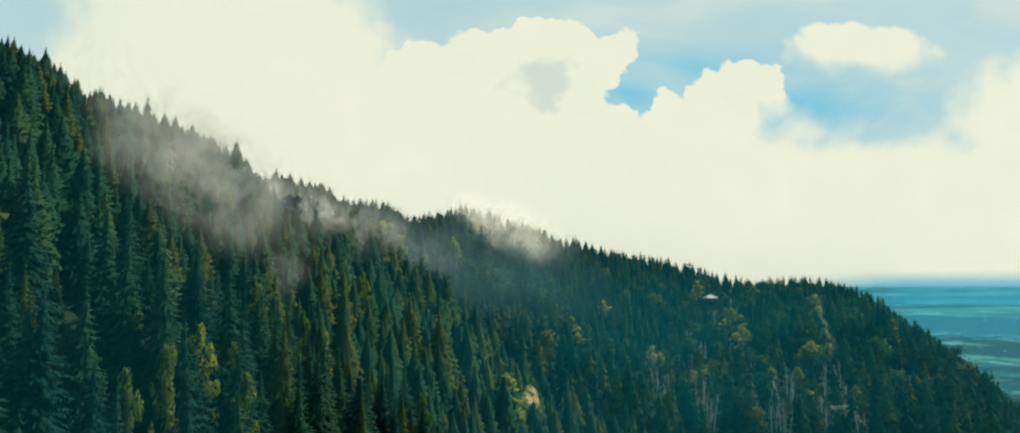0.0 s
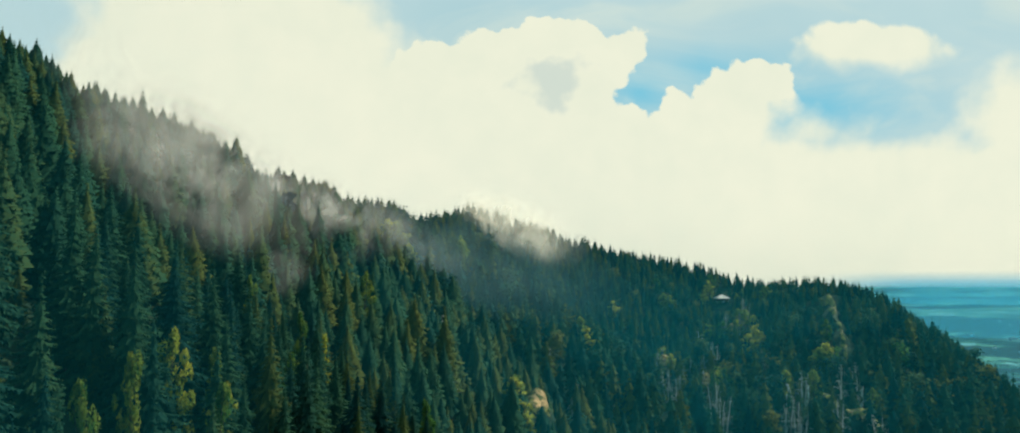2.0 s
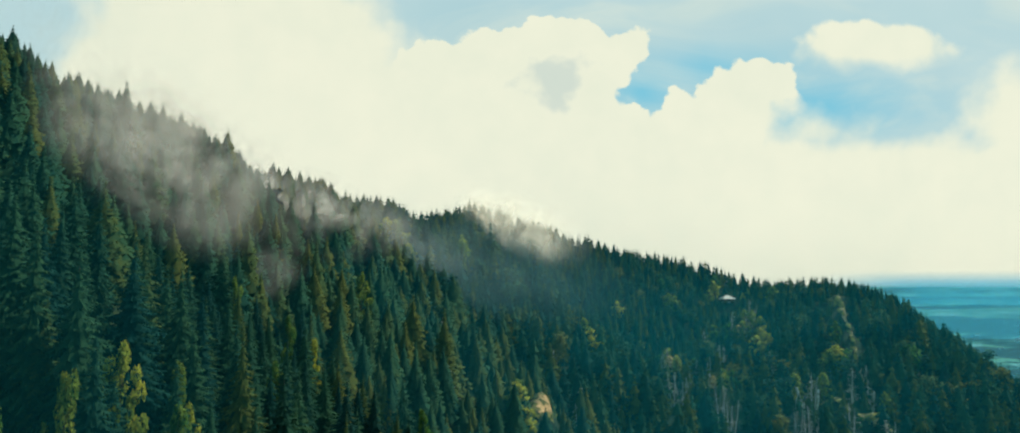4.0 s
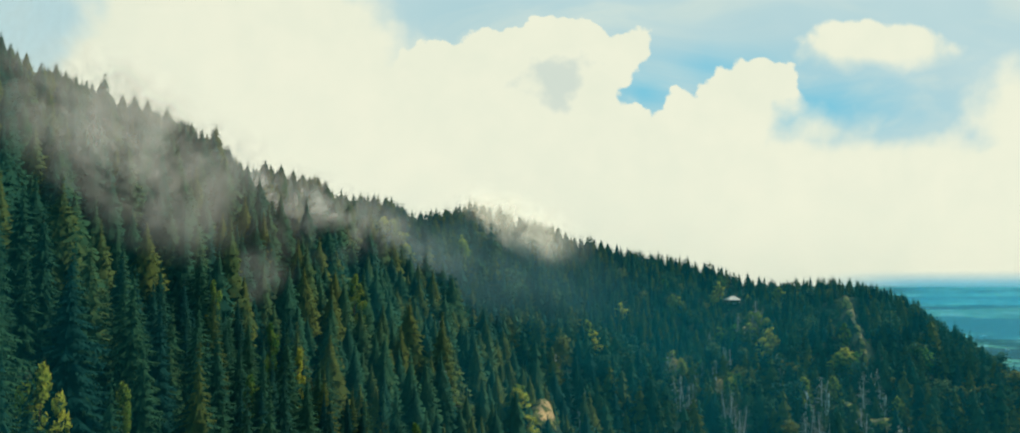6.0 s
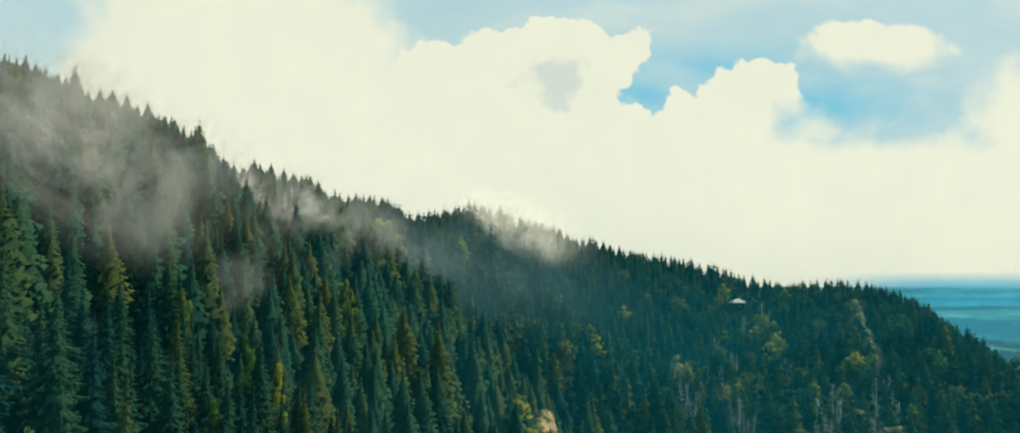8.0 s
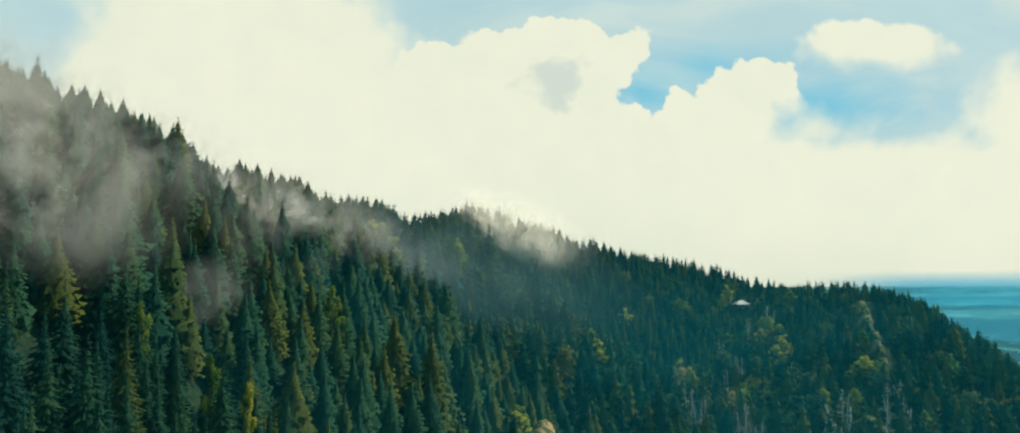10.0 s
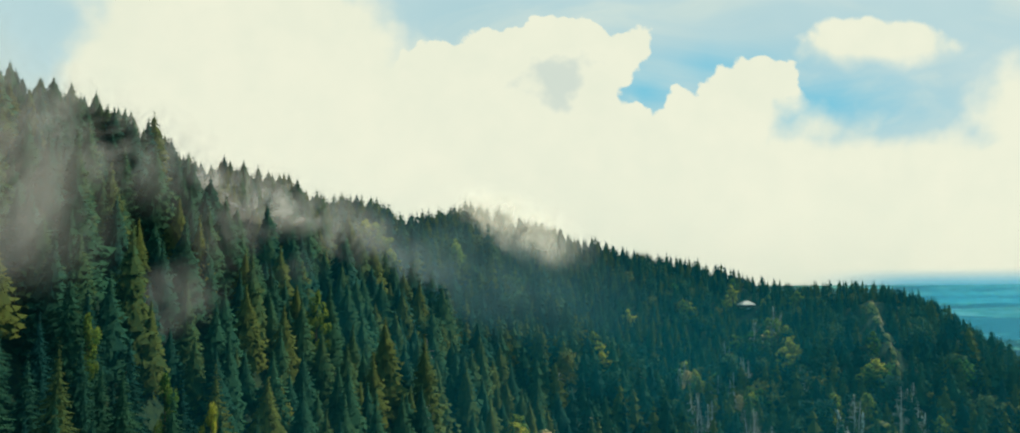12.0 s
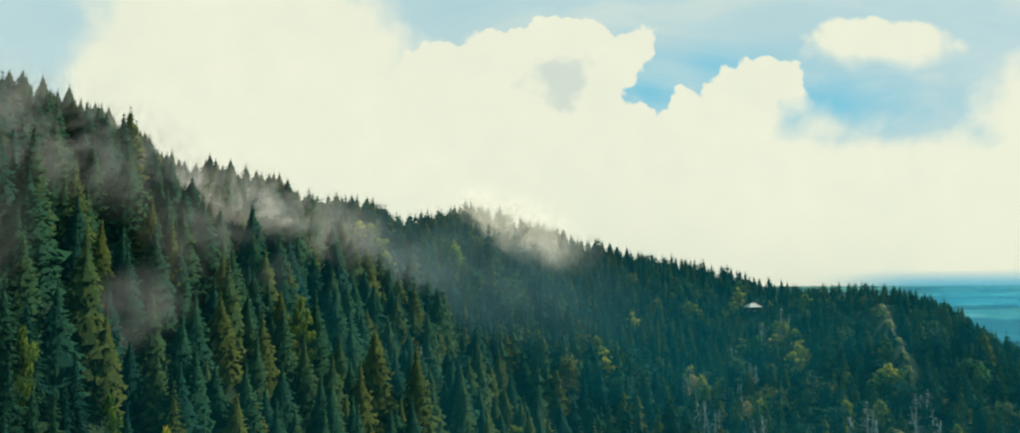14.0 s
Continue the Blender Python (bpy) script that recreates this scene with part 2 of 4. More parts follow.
# benches of open ground: x, y, radius, height
BENCHES = [(236, 863, 22, -17), (301, 724, 13, -8), (290, 692, 12, -19), (282, 662, 11, -31), (275, 640, 11, -40), (267, 617, 11, -50),
           (219, 540, 11, -76), (238, 524, 12, -84), (9.5, 387, 10, -61), (11.5, 402, 12, -54.5)]
# shoulders and gullies of the slope: x, y, radius, rise
RELIEF = [(-46, 104, 42, 8.0), (-48, 135, 24, 4.0), (-52, 240, 34, -4.5), (-76, 368, 26, -12.0), (-48, 402, 24, -12.0), (112, 548, 52, 21.0), (198, 535, 42, 17.0), (51, 580, 30, -4.0),
          (-132, 418, 26, 11.0), (-118, 470, 22, -2.0), (-105, 540, 26, 8.0)]
PLAIN = -172.0


def crest_points(step=12.0):
    run = np.r_[0, np.cumsum(np.hypot(*np.diff(CREST[:, :2], axis=0).T))]
    s = np.linspace(0, run[-1], int(run[-1] / step))
    return np.stack([np.interp(s, run, CREST[:, k]) for k in range(4)], 1)


CREST_FINE = crest_points()


def waves(x, y, size, seed):
    """Smooth rolling relief, about -1 to 1, out of a few crossed waves."""
    r = np.random.RandomState(seed)
    out = np.zeros_like(x)
    for k in range(7):
        a, p = r.uniform(0, math.tau, 2)
        f = math.tau / (size * r.uniform(0.6, 1.6))
        out += np.sin((x * math.cos(a) + y * math.sin(a)) * f + p + 0.8 * np.sin((x * math.sin(a) - y * math.cos(a)) * f * 0.6))
    return out / 3.2


def mountain(x, y):
    """Height of the forest's top over the mountain, by the falls from the crest."""
    best = np.full(x.shape, -1e9)
    values = []
    for cx, cy, cz, fall in CREST_FINE:
        d = np.hypot(x - cx, y - cy)
        if cx > 290:      # the spur's outer flank is steep
            fall = fall + 0.55 * np.clip((x - cx) / (d + 5.0), 0, 1)
        v = cz - fall * (np.sqrt(d * d + 144.0) - 12.0)
        values.append(v)
        best = np.maximum(best, v)
    total = sum(np.exp((v - best) / 5.0) for v in values)
    swell = sum(rise * np.exp(-((x - cx) ** 2 + (y - cy) ** 2) / (r * r)) for cx, cy, r, rise in RELIEF)
    return best + 5.0 * np.log(total) - 5.5 + swell


BENCH_TOPS = [(*b, float(mountain(np.array(1.0 * b[0]), np.array(1.0 * b[1])))) for b in BENCHES]


def height(x, y):
    """The ground's height."""
    x, y = np.asarray(x, float), np.asarray(y, float)
    top = mountain(x, y)
    hill = top - CANOPY - 5.2 * np.clip((740 - y) / 120, 0, 1) - 1.5 * np.clip((y - 440) / 60, 0, 1) * np.clip((740 - y) / 60, 0, 1) + 3.6 * waves(x, y, 75, 3) + 1.6 * waves(x, y, 26, 8)
    edge = np.full(x.shape, 1e9)
    for cx, cy, _, _ in CREST_FINE:
        edge = np.minimum(edge, np.hypot(x - cx, y - cy))
    hill = hill + 9.5 * np.exp(-(edge / 24) ** 2) * np.clip((700 - y) / 120, 0, 1)
    for cx, cy, cr, level, at in BENCH_TOPS:
        near = np.exp(-((x - cx) ** 2 + (y - cy) ** 2) / (cr * cr))
        hill = hill + near * (level + 0.6 * (top - at) - hill)
    r = np.hypot(x, y)
    k = np.clip((r - 1150) / 3650, 0, 1)
    plain = PLAIN + 168 * k ** 0.9 + 3.0 * waves(x, y, 900, 5) * np.clip((r - 900) / 500, 0, 1) * (1 - k)
    low, high = np.minimum(hill, plain), np.maximum(hill, plain)
    return high + 6.0 * np.log1p(np.exp((low - high) / 6.0))


def spaced(a, b, step, far):
    inner = np.arange(a, b + step, step)
    out = [0.0]
    while out[-1] < far:
        out.append(out[-1] + max(step, out[-1] * 0.055))
    o = np.array(out[1:])
    return np.r_[(inner[0] - o)[::-1], inner, inner[-1] + o]


def mesh_from(name, verts, faces, mats, attrs=(), smooth=False, normals=None):
    """A mesh out of arrays; faces of equal corner count."""
    verts, faces = np.asarray(verts, np.float32), np.asarray(faces, np.int32)
    me = bpy.data.meshes.new(name)
    count, k = faces.shape
    me.vertices.add(len(verts))
    me.vertices.foreach_set("co", verts.ravel())
    me.loops.add(count * k)
    me.loops.foreach_set("vertex_index", faces.ravel())
    me.polygons.add(count)
    me.polygons.foreach_set("loop_start", np.arange(0, count * k, k, dtype=np.int32))
    me.polygons.foreach_set("use_smooth", np.full(count, smooth))
    for m in mats:
        me.materials.append(m)
    for key, values in attrs:
        at = me.attributes.new(key, "FLOAT", "POINT")
        at.data.foreach_set("value", np.asarray(values, np.float32))
    me.update(calc_edges=True)
    if normals is not None:
        me.normals_split_custom_set_from_vertices(np.asarray(normals, np.float32))
    return me


def grid_faces(rows, cols):
    i = np.arange(rows * cols).reshape(rows, cols)
    return np.stack([i[:-1, :-1], i[:-1, 1:], i[1:, 1:], i[1:, :-1]], -1).reshape(-1, 4)


def make_ground():
    xs, ys = spaced(-320, 560, 9.5, 4500), spaced(-120, 1000, 9.5, 4100)
    x, y = np.meshgrid(xs, ys)
    z = height(x, y)
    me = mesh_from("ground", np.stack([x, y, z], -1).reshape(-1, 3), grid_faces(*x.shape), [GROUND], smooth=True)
    tagged(new("ground", me), "forest floor of a steep mountain above hazy blue-green farmland", "ground", kind="structure")


make_ground()

# ---- trees ----
def unit(v):
    return v / np.maximum(np.linalg.norm(v, axis=-1, keepdims=True), 1e-6)


def spruce_crown(seed, tall, wide, boughs, detail, profile=0.85):
    """Triangles of a spruce's crown: ragged tiers of needles round the stem, and drooping boughs that stand out of them.
    detail 3: boughs with hanging side twigs; 2: boughs of two blades; 1: two plain blades."""
    r = np.random.RandomState(seed)
    tris, tint = [], []
    start = r.uniform(0.04, 0.10)
    lop = r.uniform(0, math.tau)
    down = np.array([0, 0, -1.0])
    slim = (240.0 / boughs) ** 0.5

    def reach_at(h):
        return wide * max(0.02, 1.0 - h) ** profile * (1.0 if h > start + 0.08 else 0.8) * min(1.0, 0.42 + 0.58 * (1.0 - h) / 0.34)

    tiers, sides = ((22, 16), (12, 10), (6, 6))[3 - detail]
    for j in range(tiers):
        h = start + (0.97 - start) * ((j + r.uniform(0.2, 0.8)) / tiers) ** 0.85
        edge = reach_at(h) * (0.46 if detail == 3 else 0.74)
        turn = r.uniform(0, math.tau)
        ring = []
        for k in range(sides):
            a, f = turn + math.tau * (k + r.uniform(-0.3, 0.3)) / sides, (r.uniform(0.72, 1.22) if detail == 1 else r.uniform(1.0, 1.45) if k % 2 else r.uniform(0.45, 0.75))
            ring.append(np.array([math.cos(a) * edge * f, math.sin(a) * edge * f, h * tall - edge * r.uniform(0.35, 0.75)]))
        top = np.array([0, 0, min(tall, h * tall + edge * (0.8 if detail == 3 else 1.3) + 0.3)])
        for k in range(sides):
            tris.append((ring[k], ring[(k + 1) % sides], top))
            # tiers round the stem slightly darker, inner shade put into the tint
            tint.append(r.uniform(-0.10, 0.02))
    for i in range(boughs):
        h = 1 - (1 - start) * (1 - (i + r.uniform(0, 1)) / boughs) ** 0.68
        if detail == 3:      # boughs stand in whorls
            h = (math.floor(h * 26) + 0.5 + r.uniform(-0.3, 0.3)) / 26
        h = min(0.985, h)
        a = i * 2.39996 + r.uniform(-0.5, 0.5)
        ln = reach_at(h) * r.uniform(0.66, 1.16) * (1 + 0.13 * math.cos(a - lop) + 0.10 * math.sin(h * 23 + lop))
        ln = max(ln, 0.45)
        out = np.array([math.cos(a), math.sin(a), 0.0])
        side = np.array([-out[1], out[0], 0.0])
        rise = 0.42 * h - 0.40 + r.uniform(-0.15, 0.15)
        z0 = h * tall
        p = lambda s: out * (ln * s) + np.array([0, 0, z0 + ln * (rise * s - 0.22 * s * s + 0.12 * s ** 4)])
        w = ln * (r.uniform(0.24, 0.34) if detail == 1 else r.uniform(0.19, 0.28) * slim if detail == 2 else r.uniform(0.18, 0.27))
        w = max(w, 0.24)
        t = r.uniform(-0.06, 0.06)
        if detail == 3:
            for s in (0.42, 0.54, 0.66, 0.77, 0.88):
                c, q = p(s - 0.08), p(s + 0.09)
                for sg in (-1, 1):
                    spread = w * (1.15 - s) * r.uniform(0.7, 1.3)
                    tip = p(s + 0.12) + side * sg * spread + down * spread * r.uniform(0.3, 1.0)
                    tris.append((c, q, tip))
                    tint.append(t + 0.03)
                tip = p(s) + down * w * r.uniform(0.45, 0.95) + side * r.uniform(-0.2, 0.2)
                tris.append((c, q, tip))
                tint.append(t - 0.05)
            c = p(0.82)
            tris.append((c + side * w * 0.16, c - side * w * 0.16, p(1.02)))
            tint.append(t + 0.10)
        elif detail == 2:
            s = r.uniform(0.70, 1.0)
            c, m, e = (p(s - 0.24), p(s - 0.04), p(s + 0.10)) if ln > 2.4 else (p(-0.1), p(0.6), p(1.12))
            for sg in (-1, 1):
                tris.append((c, e, m + side * sg * w * 0.8 + down * w * r.uniform(0.5, 1.2)))
                tint.append(t + 0.03)
        else:
            c, e = p(0.35), p(1.03)
            tris.append((c + side * w * 0.7, c - side * w * 0.7, e + down * w * 0.5))
            tris.append((c + side * w * 0.4, e, p(0.7) + down * w * 1.6))
            tint += [t + 0.03, t - 0.05]
    tris = np.array(tris, np.float32)
    return tris, np.array(tint, np.float32), crown_normals(tris, 0, 0.55, 0.38 if detail == 3 else 0.2 if detail == 2 else 0.38)


def round_crown(seed):
    """Triangles of a broadleaf tree seen from far: a lumpy crown of leaf clumps over a stem."""
    r = np.random.RandomState(seed)
    tris, tint = [], []
    for k in range(16):
        h, a = r.uniform(0.35, 1.0), r.uniform(0, math.tau)
        reach = 4.0 * math.sin(math.pi * min(1.0, 0.25 + 0.72 * (h - 0.3))) * r.uniform(0.3, 1.0)
        c = np.array([reach * math.cos(a), reach * math.sin(a), h * 17.5])
        s, t = r.uniform(1.2, 2.2), r.uniform(-0.10, 0.12)
        for j in range(11):
            d = unit(r.normal(size=3)) * s * np.array([1.1, 1.1, 0.8])
            p, q = unit(r.normal(size=3)) * 0.95, unit(r.normal(size=3)) * 0.95
            tris.append((c + d - p, c + d + p, c + d + q * 1.3))
            # leaves on top of a clump tinted lighter, as if lit from above
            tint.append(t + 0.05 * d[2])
    for k in range(4):
        a, b = math.tau * k / 4, math.tau * (k + 1) / 4
        tris.append((np.array([math.cos(a) * 0.35, math.sin(a) * 0.35, -1]), np.array([math.cos(b) * 0.35, math.sin(b) * 0.35, -1]), np.array([0, 0, 15.0])))
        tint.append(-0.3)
    tris = np.array(tris, np.float32)
    normals = crown_normals(tris, 9.0, 0)
    return tris, np.array(tint, np.float32), normals


def trunk_mesh(name, tall, foot, mat, sides=6, lean=0.0, seed=0):
    r = np.random.RandomState(seed)
    rings = [(-1.2, 1.25), (0.4, 1.0), (tall * 0.4, 0.7), (tall * 0.75, 0.36), (tall, 0.06)]
    v = []
    for z, f in rings:
        off = lean * (z / tall) ** 2 * np.array([math.cos(seed), math.sin(seed)]) + r.uniform(-0.06, 0.06, 2)
        for k in range(sides):
            a = math.tau * k / sides
            v.append((off[0] + math.cos(a) * foot * f, off[1] + math.sin(a) * foot * f, z))
    f = []
    for i in range(len(rings) - 1):
        for k in range(sides):
            f.append((i * sides + k, i * sides + (k + 1) % sides, (i + 1) * sides + (k + 1) % sides, (i + 1) * sides + k))
    return mesh_from(name, v, f, [mat], smooth=True)


def soup(name, tris, tint, mat, normals):
    """Loose leaf blades as one mesh. Their normals follow the crown, as a thick crown scatters light."""
    faces = np.arange(len(tris) * 3, dtype=np.int32).reshape(-1, 3)
    return mesh_from(name, tris.reshape(-1, 3), faces, [mat], [("tint", np.repeat(tint, 3))], smooth=True, normals=normals.reshape(-1, 3))


def crown_normals(tris, axis_z, lean, own=0.15):
    """Turns the blades outwards, and gives each corner a normal between the blade's own and the way out of the crown."""
    flat = unit(np.cross(tris[:, 1] - tris[:, 0], tris[:, 2] - tris[:, 0]))
    mid = tris.mean(1)
    out = mid.copy()
    out[:, 2] = (mid[:, 2] - axis_z) if axis_z else lean * np.hypot(mid[:, 0], mid[:, 1]) + 0.15
    out = unit(out)
    back = (flat * out).sum(1) < 0
    tris[back] = tris[back][:, ::-1]
    flat[back] *= -1
    return np.repeat(unit((1 - own) * out + own * flat)[:, None], 3, axis=1)


def part(name, me, parent, label=""):
    ob = new(name, me)
    ob.parent = parent
    return tagged(ob, label) if label else ob


# ground kept clear of spruces: x, y, radius
CLEAR = [(236, 863, 15), (232, 848, 13), (227, 834, 10), (300, 722, 10), (297, 708, 9), (291, 692, 8), (287, 677, 8), (283, 662, 7), (278, 650, 7),
         (275, 640, 7), (271, 628, 6), (267, 617, 7), (262, 604, 6), (219, 540, 6), (226, 534, 6), (233, 529, 6), (240, 517, 6), (230, 518, 6), (222, 527, 5),
         (9, 387, 5.5), (12, 400, 6.5), (10, 394, 6)]
# broadleaf trees: x, y, height, breadth, autumn colour 0 to 1
BROADLEAF = [(-64, 317, 25, 0.6, 0.1), (52, 560, 23.5, 1.07, 0.6), (57, 566, 21.5, 0.9, 0.5), (47, 569, 24.5, 0.82, 0.3), (60, 561, 19.5, 0.82, 0.6), (98, 766, 23.5, 1.07, 0.5), (-1, 384, 19, 0.9, 0.2),
             (-2, 362, 24, 1.1, 0.7), (3, 358, 20, 0.9, 0.8), (222, 866, 22.5, 1.23, 0.4), (214, 856, 19.5, 0.98, 0.6), (226, 874, 24.5, 0.98, 0.3), (208, 852, 16.5, 0.9, 0.5),
             (252, 858, 11, 0.9, 0.5), (260, 866, 13, 0.82, 0.6), (159, 813, 22.5, 0.9, 0.3), (166, 815, 20.5, 0.9, 0.2), (203, 711, 21.5, 1.07, 0.9), (208, 716, 22.5, 1.07, 0.8),
             (214, 722, 20.5, 1.07, 0.9), (219, 726, 22.5, 0.98, 0.7), (224, 714, 19.5, 1.15, 0.8), (206, 669, 24.5, 1.15, 0.5), (212, 676, 25.5, 1.07, 0.6), (217, 681, 23.5, 1.07, 0.4),
             (187, 739, 23.5, 1.15, 0.3), (263, 792, 22.5, 1.23, 0.4), (137, 668, 26.5, 0.9, 0.6), (133, 660, 24.5, 0.98, 0.5), (131, 650, 21.5, 0.9, 0.6), (151, 582, 25.5, 1.15, 0.1),
             (157, 588, 24.5, 1.07, 0.1), (163, 596, 26.5, 0.98, 0.1), (264, 643, 22, 0.8, 0.8), (242, 607, 25.5, 1.23, 0.7), (249, 611, 24.5, 1.07, 0.8), (-78, 477, 27.5, 1.07, 0.4),
             (-72, 481, 25.5, 0.98, 0.3), (-84, 474, 24.5, 0.98, 0.4), (-45, 584, 27.5, 0.98, 0.4), (-47, 592, 26.5, 0.82, 0.3), (196, 556, 23.5, 0.9, 0.6), (212, 545, 18, 0.9, 0.8),
             (244, 524, 16, 0.82, 0.8), (139, 681, 25, 0.9, 0.7), (134, 688, 24, 0.8, 0.9), (155, 591, 26, 0.9, 0.7), (149, 596, 25, 0.7, 0.9), (161, 613, 25, 0.8, 0.6), (217, 736, 24, 0.9, 0.8)]
# broadleaf trees of the near slope: x, y, height of the top, breadth, autumn colour
BROADLEAF += [(x, y, top - float(height(x, y)) - 3.0, b, c) for x, y, top, b, c in (
    (-44.5, 86, -8.5, 0.30, 0.4), (-44, 95, -7, 0.34, 0.1), (-37, 103.5, -11, 0.32, 0.2), (-44.5, 105.5, -5, 0.5, 0.5), (-45.5, 122, -9, 0.48, 0.4), (-49, 171, -13.5, 0.45, 0.4),
    (-51.5, 177, -16, 0.4, 0.2), (-73.5, 211, 4, 0.36, 0.1), (-59, 210, -6, 0.32, 0.1), (-55, 219, -13, 0.36, 0.3), (-26, 223, -32, 0.6, 0.2), (-40, 113, -13, 0.36, 0.3))]
CLEAR += [(x, y, (2.6 if y > 330 else 1.6) * b) for x, y, _, b, _ in BROADLEAF]
# pale rock: x, y, breadth, height
ROCKS = [(132, 700, 6.0, 17.5), (138, 704, 4.2, 15.5), (131, 620, 5.1, 17.5), (134, 612, 3.4, 14.5), (157, 632, 3.4, 19.5), (160, 626, 4.2, 14.5), (217, 574, 4.2, 18.5), (221, 580, 3.4, 16.5),
         (196, 546, 5.1, 19.5), (203, 534, 4.2, 17.5), (191, 540, 3.4, 15.5), (257, 582, 6.0, 16.5), (262, 588, 4.2, 14.5), (249, 552, 4.2, 16.5), (253, 560, 3.4, 14.5), (207, 625, 3.4, 15.5)]
CLEAR += [(x, y - 4, b * 1.0) for x, y, b, _ in ROCKS] + [(x, y - 10, b * 0.7) for x, y, b, _ in ROCKS]
# low shrubs on the open ground: x, y, height
SHRUBS = [(2, 401, 5), (4, 394, 4), (16, 395, 5), (14, 388, 4), (3, 384, 5), (13, 379, 5), (4, 373, 4), (279, 655, 4), (279, 636, 4), (263, 622, 4), (262, 608, 5), (215, 540, 9),
          (224, 531, 9), (229, 534, 8), (232, 521, 10), (239, 522, 8), (245, 513, 9), (236, 528, 9), (241, 516, 7), (228, 525, 8), (219, 535, 8), (243, 852, 4), (228, 850, 4), (247, 848, 5), (222, 846, 4)]
# bare dead spruces: x, y, height
SNAGS = [(79, 575, 24), (35, 474, 24), (33, 455, 22), (-27, 330, 21), (-40, 400, 23), (20, 500, 23)]
for _x, _y in ((174, 714), (158, 652), (173, 664), (209, 752), (213, 721), (228, 753), (145, 587), (140, 545), (142, 529), (183, 520), (186, 512), (189, 506), (202, 542),
               (207, 632), (228, 538), (253, 577), (247, 553), (214, 511), (237, 503), (107, 542), (110, 529), (132, 705), (146, 657)):
    SNAGS += [(_x, _y, 25), (_x + 3.1, _y + 1.7, 22.5), (_x - 2.4, _y - 3.3, 24)][:2 + (_x + _y) % 2]
CLEAR += [(x, y - 4, 3.2) for x, y, _ in SNAGS if y > 500] + [(x, y - 10, 2.6) for x, y, _ in SNAGS if y > 500]


def forest_spots():
    """Jittered spots for spruces over the slopes that face the valley."""
    r = np.random.RandomState(11)
    lots = []
    for step, y0, y1, edge in ((8.4, 20, 140, 0), (8.1, 140, 430, 0), (9.4, 430, 560, 0), (9.4, 560, 700, 0), (7.2, 700, 1000, 0), (4.9, 20, 700, 1)):
        gx, gy = np.meshgrid(np.arange(-250, 520, step), np.arange(y0, y1, step))
        xy = np.stack([gx.ravel(), gy.ravel()], 1) + r.uniform(-0.6, 0.6, (gx.size, 2)) * step
        gap = np.hypot(xy[:, None, 0] - CREST_FINE[None, :, 0], xy[:, None, 1] - CREST_FINE[None, :, 1]).min(1)
        lots.append(xy[(gap < 30) == bool(edge)] if y0 < 700 else xy)      # smaller trees stand closer along the crest
    x, y = np.concatenate(lots).T
    top = mountain(x, y)
    d = np.hypot(x[:, None] - CREST_FINE[None, :, 0], y[:, None] - CREST_FINE[None, :, 1])
    near = CREST_FINE[d.argmin(1)]
    nx, ny = np.roll(CREST_FINE, -1, 0)[d.argmin(1), 0] - near[:, 0], np.roll(CREST_FINE, -1, 0)[d.argmin(1), 1] - near[:, 1]
    side = nx * (y - near[:, 1]) - ny * (x - near[:, 0])     # above 0: behind the crest
    keep = ((side < 0) | (d.min(1) < 26)) & ((top > -0.26 * y - 14) | (r.uniform(size=x.size) < 0.45)) & (top > -150) & (r.uniform(size=x.size) > (0.09 + 0.12 * waves(x, y, 38, 29)) * np.clip((y - 260) / 80, 0, 1))
    keep &= (x < 0.80 * y + 25) & (x > -0.95 * y - 20)
    keep &= (x < np.interp(y, (0, 110, 180, 240), (-35, -33, -28, 0))) | (top < -0.21 * y - 8) | (y > 240)      # open air beside the flight line
    for cx, cy, cr in CLEAR:
        keep &= np.hypot(x - cx, y - cy) > cr
    x, y = x[keep], y[keep]
    return np.stack([x, y, height(x, y)], 1), r


